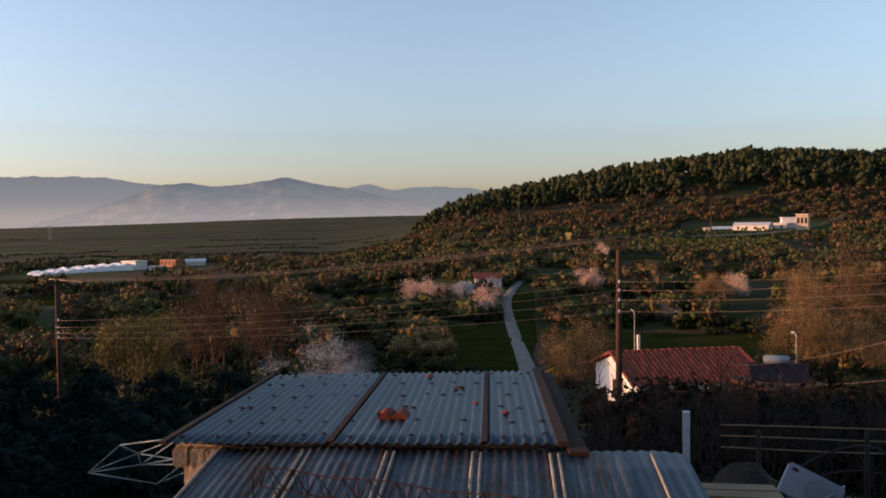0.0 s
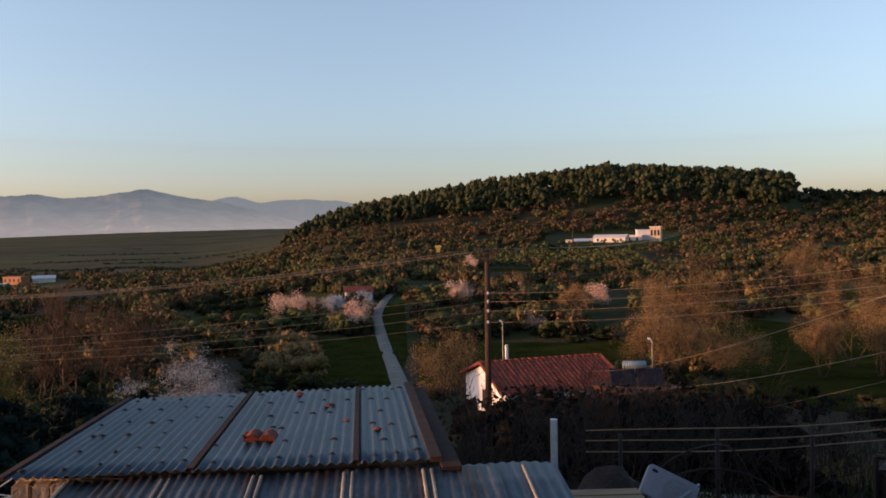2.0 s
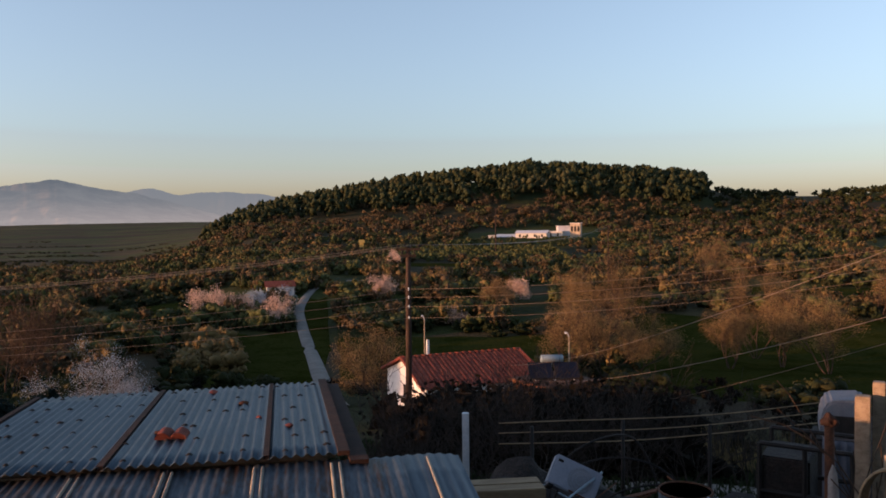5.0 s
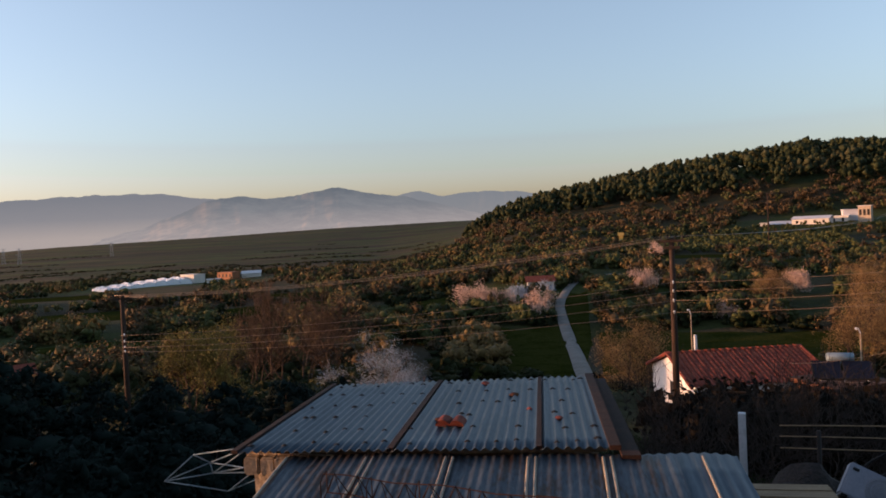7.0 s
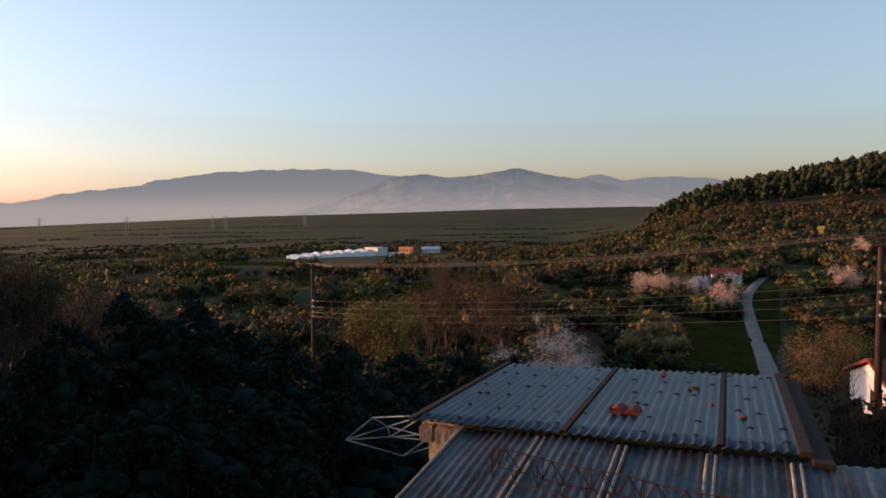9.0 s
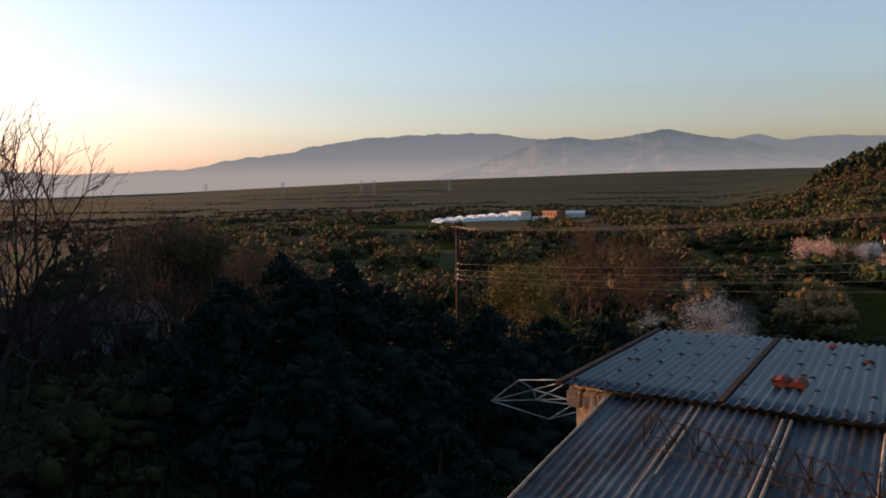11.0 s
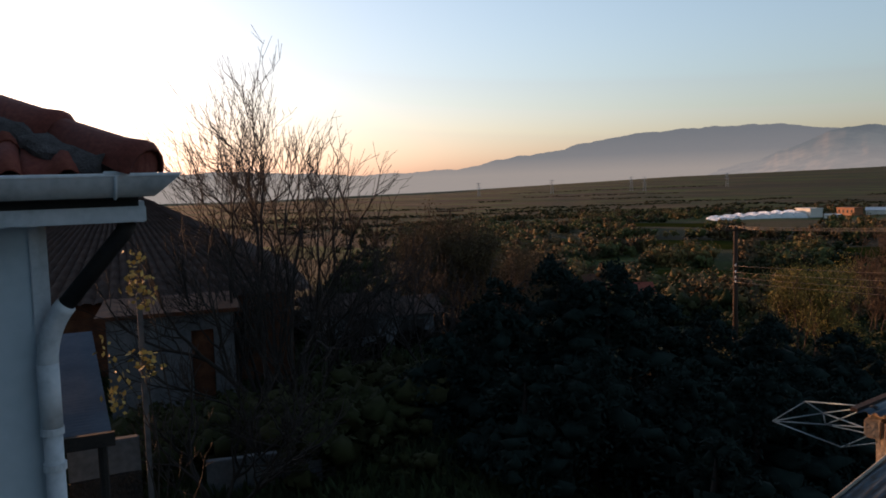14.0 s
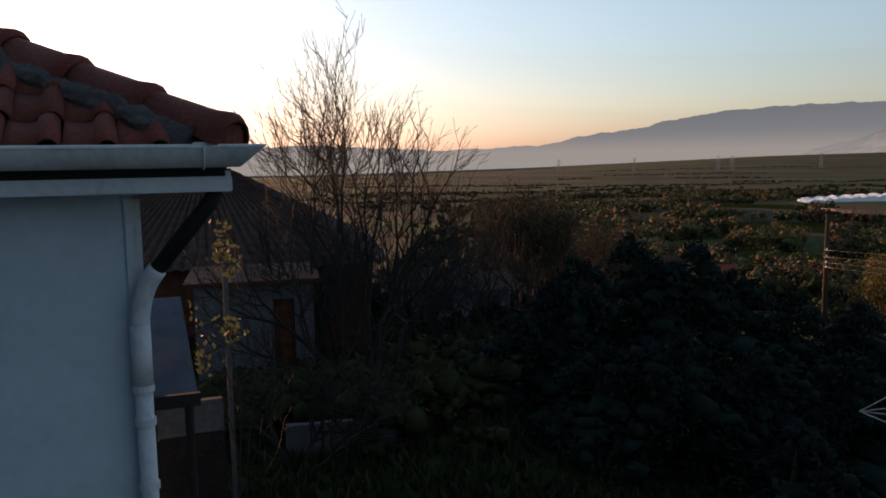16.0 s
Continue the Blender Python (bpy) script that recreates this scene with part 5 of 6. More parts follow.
plain_building("valley_house", 33.5, 95, 5, 4, -16, -13.6, M_WHITEWALL, "small pale house among bushes", "gable", 10, M_REDROOF, 1)


def plastic_tunnels():
    """Polytunnels under white sheeting, one after another."""
    for k in range(7):
        az, d = 27.2 - k * .78, 372 + k * 2
        p = polar(az, d)
        z0 = float(ground(p.x, p.y)) - .2
        ob = thing("polytunnel", (p.x, p.y, z0), "long tunnel under crumpled white plastic sheet", "polytunnel", "polytunnels on the plain", rz=az + 12)
        bm = BM()
        g = [[bm.verts.new((3.6 * math.cos(t) + .25 * noise.noise(Vector((i, t * 3, k))), -11 + i * 2.2, (1.5 + .26 * k) * math.sin(t) + .9 * noise.noise(Vector((i * .7, t * 2, k + 9))))) for t in np.linspace(0, math.pi, 10)] for i in range(11)]
        for i in range(10):
            for j in range(9):
                bm.faces.new((g[i][j], g[i][j + 1], g[i + 1][j + 1], g[i + 1][j]))
        bm.faces.new(g[0])
        bm.faces.new(g[-1][::-1])
        part("sheet", bm, M_PLASTIC, ob, "white plastic sheeting")
        for i in range(0, 11, 2):
            bm = BM()
            tube(bm, [(3.7 * math.cos(t), -11 + i * 2.2, (1.55 + .27 * k) * math.sin(t)) for t in np.linspace(0, math.pi, 9)], .06, 5)
            part("hoop", bm, M_STEEL, ob)


plastic_tunnels()


def pylon(az, d, h):
    p = polar(az, d)
    z0 = float(ground(p.x, p.y))
    ob = thing("lattice_pylon", (p.x, p.y, z0), "hazy steel lattice pylon on the plain", "pylon", "pylons on the plain", rz=az)
    for sx in (-1, 1):
        for sy in (-1, 1):
            bm = BM()
            tube(bm, [(sx * 3, sy * 3, 0), (sx * .6, sy * .6, h)], .22, 4)
            part("leg", bm, M_STEEL, ob)
    for k in (.6, .78, .95):
        bm = BM()
        box(bm, (-5, -.2, h * k), (5, .2, h * k + .4))
        part("arm", bm, M_STEEL, ob)
    for k in range(7):
        bm = BM()
        w0, w1 = 3 - 2.4 * k / 7, 3 - 2.4 * (k + 1) / 7
        tube(bm, [(-w0, -w0, h * k / 7), (w1, -w1, h * (k + 1) / 7)], .14, 4)
        tube(bm, [(w0, -w0, h * k / 7), (-w1, -w1, h * (k + 1) / 7)], .14, 4)
        part("brace", bm, M_STEEL, ob)


for az, d in ((38.7, 1500), (33.1, 1500), (32.2, 1450), (26.7, 1600), (44, 1500)):
    pylon(az, d, 26)


def field_patch(a0, a1, r0, r1):
    """A meadow lying on the land, with uneven edges."""
    na, nr = max(6, int((a1 - a0) * 2)), 14
    v, f = [], []
    for j in range(nr + 1):
        for i in range(na + 1):
            u, w = i / na, j / nr
            a = a0 + (a1 - a0) * u + .5 * noise.noise(Vector((w * 3, a0, 2)))
            r = r0 + (r1 - r0) * w + 4 * noise.noise(Vector((u * 4, r0, 5)))
            p = polar(a, r)
            edge = min(u, 1 - u, w, 1 - w)
            v.append((p.x, p.y, float(ground(p.x, p.y)) + (.1 if edge > 0 else -.3)))
    for j in range(nr):
        for i in range(na):
            k = j * (na + 1) + i
            f.append((k + 1, k, k + na + 1, k + na + 2))
    return tagged(raw("meadow", v, f, M_FIELD, shade=True), "green meadow between hedges", "field", kind="structure")


for a0, a1, r0, r1 in FIELDS[:-4]:
    field_patch(a0, a1, r0, r1)


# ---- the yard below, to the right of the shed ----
M_ACWHITE = material("grey_white_enamel", [(.19, .22, .27), (.26, .29, .34)], 4, .6)
M_GRILLE = material("dark_grille", [(.17, .19, .22), (.24, .26, .29)], 8, .6)
M_CLOTH_RED = material("faded_red_cloth", [(.25, .06, .04), (.34, .1, .07)], 5, .95, bump=.5)
M_CLOTH_PALE = material("pale_sacking", [(.18, .165, .155), (.28, .26, .24)], 5, .95, bump=.5)
M_CLOTH_BLUE = material("pale_blue_sheet", [(.35, .42, .5), (.5, .56, .62)], 4, .6, bump=.4)
M_CANVAS = material("dark_brown_canvas", [(.12, .05, .03), (.2, .08, .05)], 4, .9, bump=.4)
M_BOARD = material("sawn_board", [(.15, .10, .055), (.22, .155, .09), (.28, .21, .125)], 3, .8, bump=.3, stretch=(1, 8, 8))


def build_ac():
    ob = thing("air_conditioner", (4.33, 9.40, -3.60), "discarded white air-conditioner outdoor unit lying tilted on scrap", "air conditioner", rz=-24)
    m = pose(0, 0, .05, -28, 24, 0) @ Matrix.Scale(.9, 4)
    bm = BM()
    box(bm, (-.37, -.13, 0), (.37, .13, .46), m, bevel=.02)
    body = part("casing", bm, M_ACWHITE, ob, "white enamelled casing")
    for r in (.07, .12, .17):
        bm = BM()
        tube(bm, [m @ Vector((.08 + r * math.cos(t), -.142, .23 + r * math.sin(t))) for t in np.linspace(0, 6.283, 25)], .004, 5)
        part("fan_guard", bm, M_ACWHITE, body)
    bm = BM()
    bmesh.ops.create_cone(bm, cap_ends=True, segments=24, radius1=.19, radius2=.19, depth=.01, matrix=m @ Matrix.Translation((.08, -.130, .23)) @ Matrix.Rotation(math.pi / 2, 4, "X"))
    part("fan_opening", bm, M_GRILLE, body, "dark round fan opening")
    bm = BM()
    box(bm, (-.32, -.136, .36), (-.24, -.129, .40), m)
    part("badge", bm, M_DARKMETAL, body)
    for x in (-.3, .3):
        bm = BM()
        box(bm, (x - .04, -.17, -.03), (x + .04, .17, 0), m)
        part("foot", bm, M_DARKMETAL, ob)


build_ac()


def heap(name, at, size, mat, label, category, seed, rough=.3):
    """A soft or rough heap with folds, flat below."""
    bm = BM()
    bmesh.ops.create_icosphere(bm, subdivisions=4, radius=1)
    for v in bm.verts:
        n = noise.fractal(v.co * 1.6 + Vector((seed * 7.7, 0, 0)), .9, 2.0, 4)
        v.co = v.co * (1 + rough * n)
        v.co = Vector((v.co.x * size[0], v.co.y * size[1], max(v.co.z, -.25) * size[2]))
    ob = part(name, bm, mat, None, label, shade=True)
    ob.location = at
    return tagged(ob, category=category)


M_SCRAP = material("dark_scrap", [(.005, .005, .006), (.013, .011, .010), (.028, .022, .018)], 3, .8, bump=.8, fine=.1)
for k, (az, d, z, s) in enumerate([(-25.5, 9.7, -4.6, (1.2, .9, 1.0)), (-31, 9.3, -4.4, (1.2, .9, 1.0)), (-22, 11.5, -4.7, (1.2, 1.0, 1.0))]):
    heap("rubbish_mound", polar(az, d, z), s, M_SCRAP, "dark heap of scrap and rubbish", "scrap heap", k, .45)
for k, (az, d, z, s, mat, lab) in enumerate([
        (-37.1, 8.2, -2.95, (.24, .2, .22), M_CLOTH_PALE, "crumpled pale sack on the rubbish pile"), (-37.9, 7.7, -2.85, (.2, .17, .18), M_CLOTH_RED, "crumpled faded red cloth on the rubbish pile"),
        (-39.9, 8.0, -2.92, (.3, .2, .2), M_CLOTH_PALE, "crumpled pale sack on the rubbish pile"), (-39.7, 7.5, -2.85, (.32, .2, .18), M_CLOTH_BLUE, "crumpled pale blue sheet on the rubbish pile"),
        (-41.5, 8.2, -2.95, (.2, .2, .2), M_CLOTH_RED, "crumpled faded red cloth on the rubbish pile"), (-35.2, 8.0, -3.0, (.1, .16, .3), M_ACWHITE, "torn white panel leaning on the rubbish pile")]):
    heap("rubbish_sack", polar(az, d, z), s, mat, lab, "sack", 20 + k, .35)
heap("rubbish_mound", polar(-38.8, 8.1, -4.3), (1.1, 1.0, 1.35), M_SCRAP, "dark mound of rubbish under the sacks", "rubbish", 33, .3)
heap("brown_bundle", polar(-45.0, 7.8, -2.9), (.42, .35, .42), M_CANVAS, "rounded brown canvas bundle", "bundle", 34, .12)
heap("bundle_mound", polar(-45.0, 7.9, -4.3), (.9, .8, 1.3), M_SCRAP, "dark mound of rubbish beside the post", "rubbish", 35, .3)


def build_drum():
    p = polar(-33.2, 8.9)
    ob = thing("oil_drum", (p.x, p.y, -3.8), "rusty steel drum standing on scrap", "drum")
    bm = BM()
    tube(bm, [(0, 0, 0), (0, 0, .28), (0, 0, .3), (0, 0, .32), (0, 0, .6), (0, 0, .62), (0, 0, .64), (0, 0, .88)], [.29, .29, .305, .29, .29, .305, .29, .29], 24)
    part("body", bm, M_GALV_OLD, ob, "dented rust-stained side", shade=True)
    bm = BM()
    tube(bm, [(.29 * math.cos(t), .29 * math.sin(t), .88) for t in np.linspace(0, 6.283, 25)], .014, 6)
    part("rim", bm, M_RUST, ob, shade=True)
    bm = BM()
    bmesh.ops.create_cone(bm, cap_ends=True, segments=24, radius1=.28, radius2=.28, depth=.01, matrix=Matrix.Translation((0, 0, .875)))
    part("lid", bm, M_RUST, ob, "rusted lid")


build_drum()


def build_boards():
    ob = thing("board_stack", (2.17, 5.75, -2.6), "short stack of sawn boards beside the iron roof", "timber stack", rz=-8)
    rnd = random.Random(3)
    for k in range(5):
        for j in range(2):
            bm = BM()
            x0 = -.36 + rnd.uniform(-.03, .03)
            box(bm, (x0, -.16 + j * .155, k * .115), (x0 + .66, -.02 + j * .155, k * .115 + .105), bevel=.006)
            part("board", bm, M_BOARD, ob)
    for x in (-.2, .2):
        bm = BM()
        box(bm, (x - .05, -.1, BASE + 2.6), (x + .05, .1, 0))
        part("trestle", bm, M_WOOD, ob)


build_boards()
post_thing("metal_post", -17.2, 10.1, -5.2, -2.42, .045, M_TRIM, "pale galvanised metal post leaning slightly", True, (.0, .0))
post_thing("stone_post", -44.4, 9.0, -4.8, -1.74, .075, M_WOOD, "thick weathered gate post", True)
post_thing("wooden_post", -45.3, 9.2, -4.8, -1.62, .06, M_WOOD, "weathered wooden post beside the gate post", True)
post_thing("rusty_post", -42.7, 8.4, -4.8, -1.95, .05, M_RUST, "thin rusty post wrapped with pale cloth", lean=(-.04, .0))
heap("cloth_wrap", polar(-42.75, 8.32, -2.62), (.05, .05, .3), M_CLOTH_PALE, "pale cloth wrapped round the rusty post", "cloth", 51, .15)
heap("rust_cap", polar(-42.5, 8.4, -1.92), (.075, .075, .09), M_VERGE, "rusty lump on the post top", "post cap", 52, .3)


M_GREYWHITE = material("dim_grey_white_paint", [(.11, .125, .15), (.17, .185, .21)], 5, .8, bump=.3)


def build_cab():
    """An old white vehicle cab standing in the yard."""
    p = polar(-42.9, 14.0)
    ob = thing("vehicle_cab", (p.x, p.y, -5.3), "old white vehicle cab with dark window openings", "vehicle cab", rz=-38)
    ob.scale = (.8, .8, .98)
    out = [(-.45, 1.95), (-.45, 2.25), (-.38, 2.5), (-.28, 2.58), (.3, 2.62), (.4, 2.56), (.45, 2.4), (.45, 1.95)]
    bm = BM()
    prism(bm, out, -.55, .55)
    bmesh.ops.bevel(bm, geom=list(bm.edges), offset=.05, segments=2, affect="EDGES")
    part("cab_body", bm, M_GREYWHITE, ob, "dim grey-white steel cab")
    for y in (-.56, .53):
        bm = BM()
        box(bm, (-.32, y, 2.0), (.36, y + .03, 2.36), bevel=.012)
        part("window", bm, M_DARKMETAL, ob, "dark window opening")
    bm = BM()
    box(bm, (-.6, -.55, .45), (1.5, .55, 1.95), bevel=.05)
    part("chassis", bm, M_DARKMETAL, ob, "dark rusting chassis")
    for x in (-.4, 1.2):
        for y in (-.62, .5):
            bm = BM()
            tube(bm, [(x, y, .38), (x, y + .14, .38)], .38, 20)
            w = part("wheel", bm, M_DARKMETAL, ob, "black tyre")
            bm = BM()
            tube(bm, [(x, y - .01, .38), (x, y + .15, .38)], .19, 14)
            part("rim", bm, M_RUST, w)


build_cab()


def build_frame():
    """A dark welded iron frame, like a cage without its wire."""
    a, b = polar(-38.4, 10), polar(-43.9, 9.9)
    ob = thing("iron_cage", ((a.x + b.x) / 2, (a.y + b.y) / 2, -4.85), "dark welded iron cage frame", "cage", rz=math.degrees(math.atan2(b.y - a.y, b.x - a.x)))
    L = (b - a).length / 2
    for x in (-L, 0, L):
        for y in (-.4, .4):
            bm = BM()
            tube(bm, [(x, y, 0), (x, y, 2.35)], .03, 6)
            part("upright", bm, M_DARKMETAL, ob)
    for z in (1.3, 1.8, 2.35):
        bm = BM()
        tube(bm, [(-L, -.4, z), (L, -.4, z)], .028, 6)
        tube(bm, [(-L, .4, z), (L, .4, z)], .028, 6)
        part("rail", bm, M_DARKMETAL, ob)
    bm = BM()
    box(bm, (-L, -.38, .0), (L * .1, .38, 2.2), bevel=.02)
    part("dark_box", bm, M_SCRAP, ob, "black panel box inside the frame")


build_frame()


def build_fence():
    """Pale rails on dark posts, beyond the yard."""
    a, b = polar(-19.5, 13.6), polar(-45.5, 17.5)
    a.z, b.z = -3.45, -3.35
    for k in range(5):
        p = a.lerp(b, (k + .35) / 4.6)
        bm = BM()
        tube(bm, [(0, 0, 0), (0, 0, 1.9 + .1 * (k % 2))], .035, 7)
        ob = part("fence_post", bm, M_DARKMETAL, None, "dark iron fence post", shade=True)
        ob.location = (p.x, p.y, float(ground(p.x, p.y)) - .1)
        tagged(ob, category="fence post", group="fence posts beyond the yard")
    for k in range(3):
        bm = BM()
        tube(bm, [a.lerp(b, t) + Vector((0, 0, -.19 * k - .12 * math.sin(math.pi * t) + .015 * math.sin(9 * t + k))) for t in np.linspace(0, 1, 20)], .010, 6)
        ob = part("fence_rail", bm, M_BOARD, None, "long pale fence rail on dark posts", shade=True)
        tagged(ob, category="fence rail", group="rails beyond the yard")


build_fence()
for k, (az, d, z, r) in enumerate([(-28.5, 10.5, -3.9, .9), (-30.5, 9.9, -3.9, .75), (-27.5, 11.2, -3.9, 1.0)]):
    p = polar(az, d, z)
    bm = BM()
    tube(bm, [(r * math.cos(t), .1 * math.sin(3 * t), r * .95 * math.sin(t)) for t in np.linspace(-.1, math.pi + .1, 20)], .014, 6)
    ob = part("iron_hoop", bm, M_DARKMETAL, None, "bent dark iron hoop standing in the scrap", shade=True)
    ob.matrix_basis = Matrix.Translation(p) @ pose(0, 0, 0, 0, 0, -25 + 20 * k)
    tagged(ob, category="hoop")


def build_hose():
    p = polar(-46.2, 7.2)
    bm = BM()
    for k in range(6):
        tube(bm, [(.22 * math.cos(t) + .01 * k, .03 * k, .32 * math.sin(t)) for t in np.linspace(0, 6.283, 22)], .014, 6)
    ob = part("coiled_hose", bm, M_BOARD, None, "coil of yellowish hose hanging on a post", shade=True)
    ob.matrix_basis = Matrix.Translation((p.x, p.y, -2.3)) @ pose(0, 0, 0, 0, 0, -46)
    tagged(ob, category="hose")
    post_thing("hose_post", -46.2, 7.35, -4.7, -1.9, .05, M_WOOD, "rough wooden post holding the hose")


build_hose()
lane = ribbon("lane", [(-12, 18), (-22, 19), (-32, 20.5), (-42, 22), (-55, 24)], 3.2, M_ROAD, "grey gravel lane beyond the fence", "road", lift=.05)


M_PORCH = material("dull_blue_sheet", [(.06, .075, .10), (.09, .105, .13)], 2, 1.0, .0, bump=.1, spec=.0)
# darkened copy of whitewash: the garden side's shade is put into its colour
M_DIMWALL = material("shaded_whitewash", [(.04, .046, .052), (.07, .077, .084), (.10, .107, .114)], 1.6, .95, bump=.5)


# ---- the neighbours' garden and houses, on the sun's side ----
def build_neighbour():
    p = polar(70, 25)
    z0 = -5.2
    ob = thing("neighbour_house", (p.x, p.y, z0), "dark shaded house with a hipped tile roof", "house", rz=62)
    W, D, e, r = 9.5, 8, -z0 - 2.6, -z0 - .1
    # walls take the dark rust colour to paint them as shaded
    for x0, x1, y0, y1 in ((-W / 2, W / 2, -D / 2, -D / 2 + .3), (-W / 2, W / 2, D / 2 - .3, D / 2), (-W / 2, -W / 2 + .3, -D / 2 + .3, D / 2 - .3), (W / 2 - .3, W / 2, -D / 2 + .3, D / 2 - .3)):
        bm = BM()
        box(bm, (x0, y0, 0), (x1, y1, e))
        part("wall", bm, M_RUST, ob)
    o = .5
    A, B, C, E = (-W / 2 - o, -D / 2 - o, e), (W / 2 + o, -D / 2 - o, e), (W / 2 + o, D / 2 + o, e), (-W / 2 - o, D / 2 + o, e)
    R0, R1 = (-W / 2 + 4, 0, r), (W / 2 - 4, 0, r)
    tiled_slope(ob, (A, B, R1, R0), M_SHADETILE, 34, 14, "roof_slope")
    tiled_slope(ob, (C, E, R0, R1), M_SHADETILE, 34, 14, "roof_slope")
    tiled_slope(ob, (B, C, R1, R1), M_SHADETILE, 28, 14, "roof_slope")
    tiled_slope(ob, (E, A, R0, R0), M_SHADETILE, 28, 14, "roof_slope")


build_neighbour()


# unseen houses added behind the wing to block the low sun
def build_sun_blocker(az, base):
    p = polar(az, 47)
    ob = thing("sun_blocker_house", (p.x, p.y, base), "unseen two-storey house with a hipped tile roof, added to block the sun", "house", rz=az)
    for x0, x1, y0, y1 in ((-3, 3, -4, -3.7), (-3, 3, 3.7, 4), (-3, -2.7, -3.7, 3.7), (2.7, 3, -3.7, 3.7)):
        bm = BM()
        box(bm, (x0, y0, 0), (x1, y1, 12))
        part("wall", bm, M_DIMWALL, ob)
    A, B, C, E = (-3.4, -4.4, 12), (3.4, -4.4, 12), (3.4, 4.4, 12), (-3.4, 4.4, 12)
    R0, R1 = (0, -1, 13.4), (0, 1, 13.4)
    for q in ((A, B, R0, R0), (C, E, R1, R1), (B, C, R1, R0), (E, A, R0, R1)):
        tiled_slope(ob, q, M_SHADETILE, 22, 10, "roof_slope")


build_sun_blocker(72.2, -10.2)
build_sun_blocker(80.6, -11.8)


def build_garden_shed():
    p = polar(66.8, 16.8)
    z0 = -4.7
    ob = thing("garden_shed", (p.x, p.y, z0), "low whitewashed garden shed with a dark doorway", "shed", rz=66)
    h = 2.3
    for x0, x1, z1, z2 in ((-1.3, .30, 0, h), (.75, 1.15, 0, h), (.30, .75, 1.95, h)):
        bm = BM()
        box(bm, (x0, -.1, z1), (x1, .1, z2))
        part("wall", bm, M_DIMWALL, ob, "whitewashed wall with its shade put into the colour")
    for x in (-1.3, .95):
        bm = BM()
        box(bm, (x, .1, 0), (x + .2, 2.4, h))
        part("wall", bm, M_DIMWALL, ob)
    bm = BM()
    box(bm, (-1.5, -.25, h), (1.35, 2.6, h + .08), bevel=.01)
    part("roof", bm, M_RUST, ob, "dark rusted sheet roof")
    bm = BM()
    box(bm, (.32, .04, 0), (.73, .08, 1.94))
    part("door", bm, M_RUST, ob, "dark brown door")


build_garden_shed()


def build_porch():
    p = polar(74.1, 9.6)
    ob = thing("porch_roof", (p.x, p.y, -4.5), "bluish corrugated porch roof on thin posts", "porch", rz=72.6)
    bm = sheet(BM(), -2.3, 2.3, -.28, 1.6, lambda x, y: 2.62 + .04 * x, pitch=.09, amp=.008, wob=.01, seed=3)
    bmesh.ops.rotate(bm, verts=bm.verts, cent=(0, 0, 0), matrix=Matrix.Rotation(math.pi / 2, 3, "Z"))
    part("roof_sheet", bm, M_PORCH, ob, "dull blue-grey corrugated sheet", shade=True)
    for x in (-1.5, .2):
        for y in (-2.2, 2.2):
            bm = BM()
            tube(bm, [(x, y, 0), (x, y, 2.5)], .04, 8)
            part("post", bm, M_DARKBARK, ob)
    bm = BM()
    box(bm, (-1.6, -2.36, 2.44), (.3, -2.3, 2.56))
    part("beam", bm, M_DARKBARK, ob)


build_porch()


def low_wall(az0, az1, d, z1, mat, label, t=.15, base=-4.8):
    a, b = polar(az0, d), polar(az1, d)
    n = max(2, int((b - a).length / .5))
    ob = thing("garden_wall", (a.x, a.y, base), label, "wall", rz=math.degrees(math.atan2(b.y - a.y, b.x - a.x)))
    L = (b - a).length
    for k in range(n):
        bm = BM()
        box(bm, (L * k / n + .01, -t / 2, 0), (L * (k + 1) / n - .01, t / 2, z1 - base + .02 * math.sin(k * 2.3)), bevel=.012)
        part("panel", bm, mat, ob)


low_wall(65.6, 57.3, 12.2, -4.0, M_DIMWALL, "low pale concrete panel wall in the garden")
# added dark base that stands in for the darkness below the pale panels
low_wall(74.9, 70.2, 9.3, -3.0, M_SCRAP, "dark base added under the porch panels for the darkness below them", .22)
low_wall(74.9, 70.2, 9.3, -2.62, M_DIMWALL, "pale panel wall on an added dark base under the porch", .12, -3.02)
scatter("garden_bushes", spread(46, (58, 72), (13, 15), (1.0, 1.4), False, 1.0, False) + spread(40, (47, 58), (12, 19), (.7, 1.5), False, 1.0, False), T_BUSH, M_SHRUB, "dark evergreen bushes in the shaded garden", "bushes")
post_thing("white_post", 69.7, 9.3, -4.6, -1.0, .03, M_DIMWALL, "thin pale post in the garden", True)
for k, (az, d, z, w) in enumerate([(53.5, 30, -5.1, 2.4), (49.9, 33, -6.0, 1.8), (55.5, 33, -5.2, 2.0)]):
    p = polar(az, d)
    zz = float(ground(p.x, p.y))
    plain_building("pale_shed", az, d, w, 2.0, zz, zz + 1.5, M_DIMWALL, "pale shed half hidden by garden trees", "gable", 12, M_SHADETILE, 1, .5)
for k, (az, d, h, sd) in enumerate([(52, 24, 3.6, 81), (56, 26, 4.2, 82), (49, 22, 3.4, 83), (63, 20, 3.6, 84), (60, 12.5, 2.2, 85), (65, 11.5, 2.4, 86), (54, 20, 3.4, 87), (46, 25, 4.4, 88), (50, 30, 5.2, 89)]):
    make_tree("garden_tree", az, d, h, "dark leafless garden fruit tree", seed=sd, stems=4, spread=.5, levels=3, rad=.05, bark=M_DARKBARK, least=.006, up=.35, group="fruit trees in the garden")
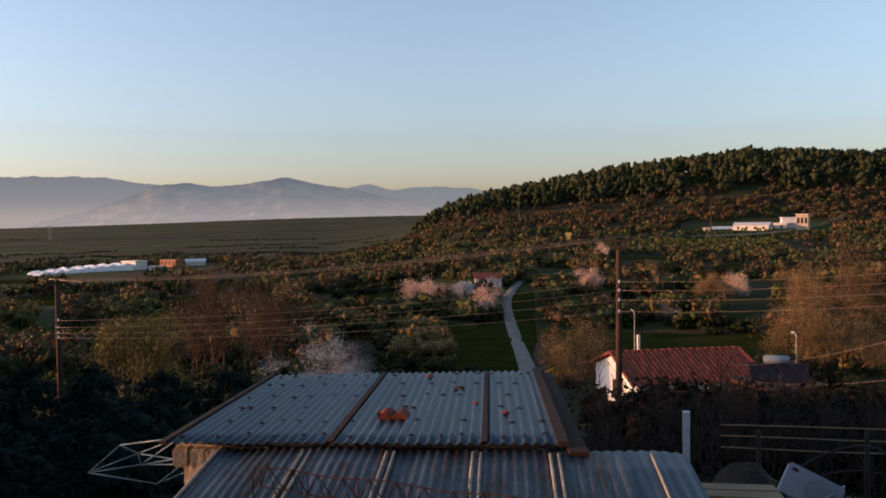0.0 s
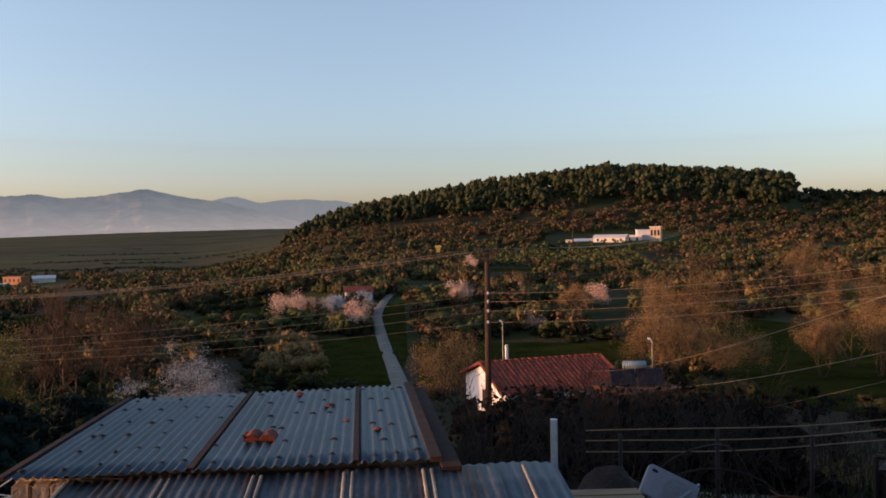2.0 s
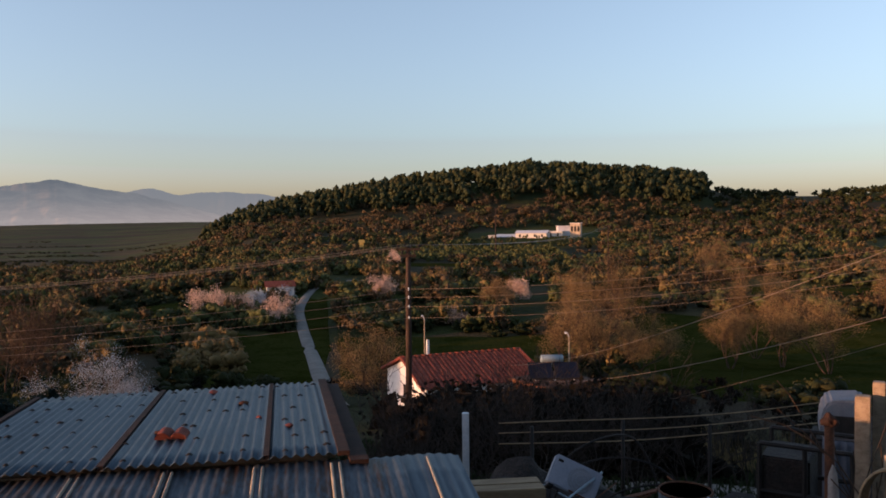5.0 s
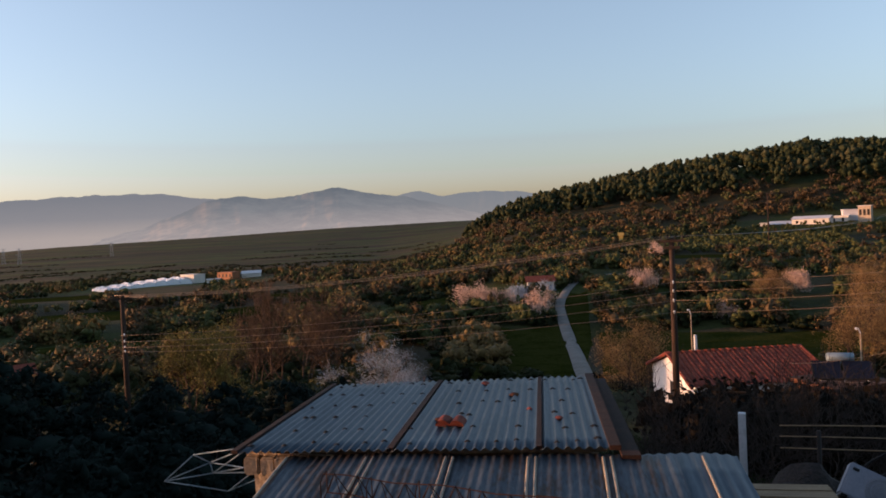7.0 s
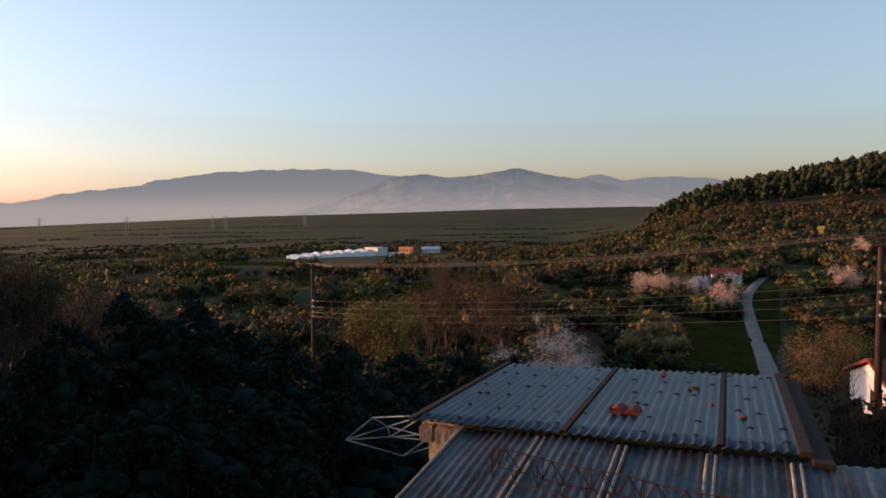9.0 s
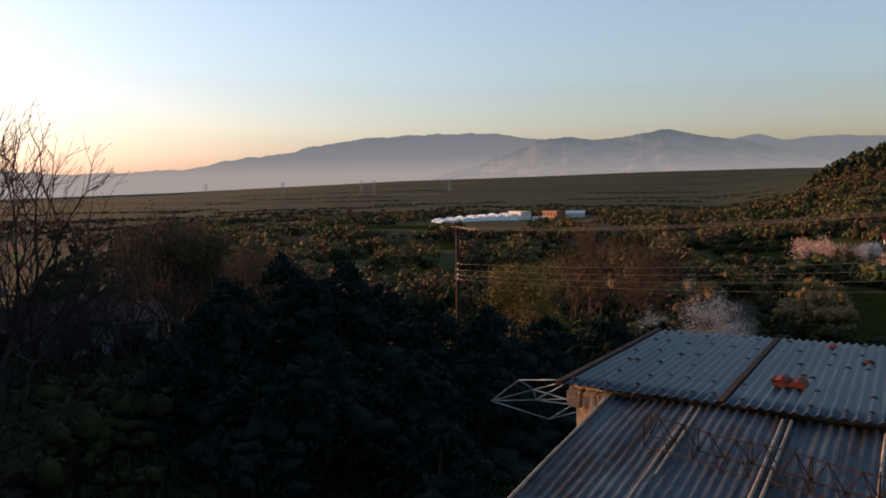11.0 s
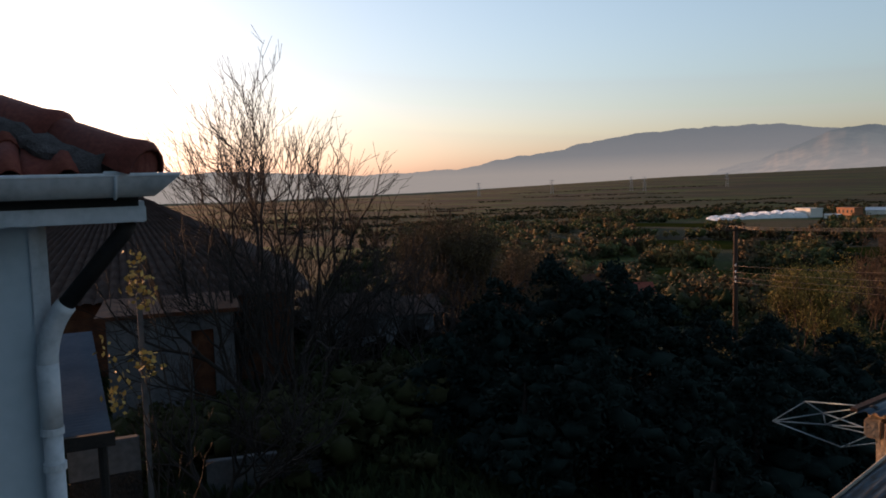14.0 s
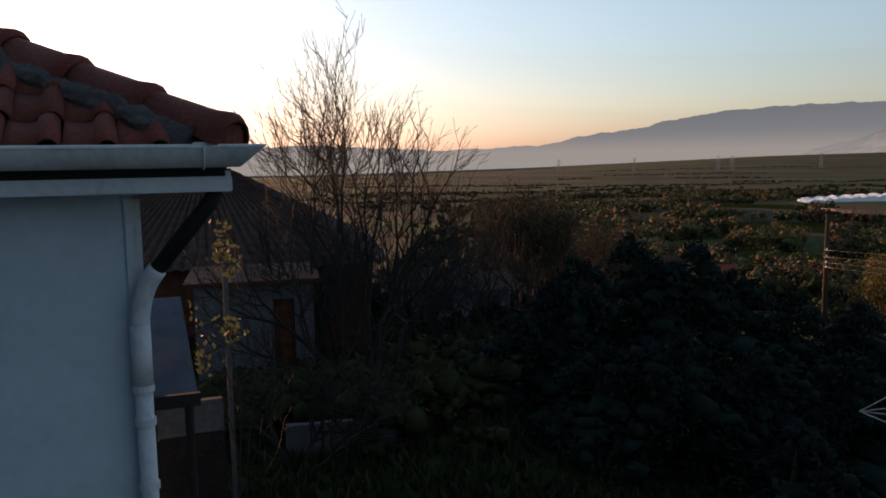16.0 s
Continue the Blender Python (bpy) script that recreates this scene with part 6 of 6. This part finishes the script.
M_GRASS = material("dark_grass", [(.006, .012, .003), (.012, .022, .005), (.02, .03, .009)], .7, .9, island=.5)


def tufts(n, az, rr, size):
    """Grass blades over the near ground."""
    a, r = np.radians(RNG.uniform(*az, n)), RNG.uniform(*rr, n)
    x, y = -np.sin(a) * r, np.cos(a) * r
    z = ground(x, y)
    d = RNG.uniform(0, 6.283, n)
    w = np.stack([np.cos(d), np.sin(d), 0 * d], 1) * (size * .3 * RNG.uniform(.5, 1.2, n))[:, None]
    lean = np.stack([RNG.normal(size=n) * .3, RNG.normal(size=n) * .3, np.ones(n)], 1) * (size * RNG.uniform(.5, 1.4, n))[:, None]
    o = np.stack([x, y, z - .02], 1)
    v = np.stack([o - w, o + w, o + lean], 1).reshape(-1, 3)
    return tagged(raw("grass", v, np.arange(3 * n).reshape(-1, 3), M_GRASS), "dark rough grass on the near slope", "grass", kind="stuff")


tufts(60000, (-50, 75), (8, 34), .22)


# ---- loose scrap in the yard ----
def scrap_rod(az, d, z, length, tilt, turn, r, mat, label):
    p = polar(az, d, z)
    bm = BM()
    tube(bm, [(-length / 2, 0, 0), (-length * .1, .02, .015), (length / 2, -.01, 0)], r, 6)
    ob = part("scrap_rod", bm, mat, None, label, shade=True)
    ob.matrix_basis = Matrix.Translation(p) @ pose(0, 0, 0, 0, tilt, turn)
    tagged(ob, category="scrap", group="loose scrap in the yard")


def scrap_board(az, d, z, w, l, tilt, turn, mat, label):
    p = polar(az, d, z)
    bm = BM()
    box(bm, (-l / 2, -w / 2, -.012), (l / 2, w / 2, .012), bevel=.004)
    ob = part("scrap_board", bm, mat, None, label)
    ob.matrix_basis = Matrix.Translation(p) @ pose(0, 0, 0, 12, tilt, turn)
    tagged(ob, category="scrap", group="loose scrap in the yard")


rnd = random.Random(21)
for k in range(16):
    scrap_rod(rnd.uniform(-35, -21), rnd.uniform(8.6, 10.6), rnd.uniform(-3.9, -3.35), rnd.uniform(.6, 1.5), rnd.uniform(-35, 35), rnd.uniform(-70, 40), rnd.uniform(.008, .018), M_RUST if k % 3 else M_STEEL, "thin bent metal rod thrown on the scrap" if k % 3 else "pale metal tube thrown on the scrap")
for k in range(10):
    scrap_board(rnd.uniform(-36, -21), rnd.uniform(8.6, 10.4), rnd.uniform(-3.9, -3.45), rnd.uniform(.1, .2), rnd.uniform(.5, 1.0), rnd.uniform(-30, 30), rnd.uniform(-60, 40), M_WOOD if k % 2 else M_RUST, "weathered board thrown on the scrap" if k % 2 else "rusty metal strip thrown on the scrap")
scrap_rod(-27.2, 9.0, -3.35, 1.1, 28, -30, .012, M_STEEL, "pale metal tube leaning against the discarded unit")
p = polar(-47, 11)
bm = sheet(BM(), -1.0, 1.0, 0, 1.0, lambda x, y: 0, pitch=.12, amp=.012, wob=.02, seed=8)
bmesh.ops.rotate(bm, verts=bm.verts, cent=(0, 0, 0), matrix=Matrix.Rotation(math.pi / 2, 3, "X"))
ob = part("sheet_fence", bm, M_PORCH, None, "dull blue corrugated sheet standing as a fence", shade=True)
ob.matrix_basis = Matrix.Translation((p.x, p.y, -3.75)) @ pose(0, 0, 0, 0, 0, -47)
tagged(ob, category="fence")
post_thing("fence_stake", -45.4, 10.95, -5.0, -2.7, .03, M_WOOD, "thin stake holding the sheet fence")
post_thing("fence_stake", -48.6, 10.95, -5.0, -2.7, .03, M_WOOD, "thin stake holding the sheet fence")
make_tree("sunlit_sapling", -47.3, 8.4, 3.0, "small leafless sapling with orange-brown twigs", seed=91, stems=3, spread=.3, levels=2, rad=.016, bark=M_WARMTWIG, least=.006)
M_DRY = material("dry_grass", [(.14, .10, .045), (.2, .15, .07)], 2, .95, island=.3, spec=.05)


def dry_tufts():
    """Stalks of dead grass in clumps."""
    v = []
    for c in range(70):
        p = polar(RNG.uniform(-46, -26), RNG.uniform(25, 33))
        z = float(ground(p.x, p.y))
        for k in range(26):
            x, y = p.x + RNG.normal() * .3, p.y + RNG.normal() * .3
            h, dx = RNG.uniform(.6, 1.5), RNG.normal() * .2
            v += [(x - .012, y, z), (x + .012, y, z), (x + dx, y + .05, z + h)]
    v = np.array(v)
    tagged(raw("dry_grass", v, np.arange(len(v)).reshape(-1, 3), M_DRY), "clumps of tall dry tan grass on the slope", "grass", kind="stuff")


dry_tufts()


# ---- the house at whose upper window the camera stands: unseen, added to block sky ----
def build_unseen_house():
    ob = thing("unseen_house", (0, -1.5, -4.5), "unseen pale rendered house behind the viewpoint, added to block the sky", "house")
    for x0, x1, y0, y1 in ((-5.0, 11, -.25, 0), (10.75, 11, -8, -.25), (-5.0, 11, -8.25, -8)):
        bm = BM()
        box(bm, (x0, y0, 0), (x1, y1, 7.6))
        part("wall", bm, M_WALL, ob)
    bm = BM()
    box(bm, (-5.3, -8.7, 7.6), (11.4, .9, 7.8))
    part("eaves", bm, M_WOOD, ob)
    bm = BM()
    prism(bm, [(-5.3, 7.8), (11.4, 7.8), (3.0, 10.4)], -8.7, .9)
    part("roof", bm, M_TILE, ob)
    bm = BM()
    box(bm, (-2.2, 0, 2.72), (6, 1.9, 2.88), bevel=.02)
    part("balcony_slab", bm, M_MORTAR, ob)


build_unseen_house()


# broken rows of bushes along the field edges of slope and plain
for mat, name, label, shift, cat in ((M_SHRUB, "field_hedges", "broken dark hedges along the field edges", 0, "hedges"), (M_TWIG, "brown_field_hedges", "broken red-brown hedges along the field edges", 11, "hedges")):
    rows_of = []
    for r0 in (215, 250, 290, 335, 385, 440):
        for k in range(150):
            a = -30 + 82 * k / 150 + RNG.uniform(-.3, .3)
            r = r0 + shift + 14 * math.sin(a * .17 + r0) + RNG.uniform(-3, 3)
            if noise.noise(Vector((a * .16, r0 * .03 + shift, 5))) > .02 and abs(a - 20.5) > 4 and not in_field(a, r) and not (-26 < a < -17 and r > 330):
                p = polar(a, r)
                hh = RNG.uniform(1.8, 3.2)
                rows_of.append((p.x, p.y, hh, hh * RNG.uniform(1.2, 1.9)))
    scatter(name, rows_of, T_FAR, mat, label, cat)
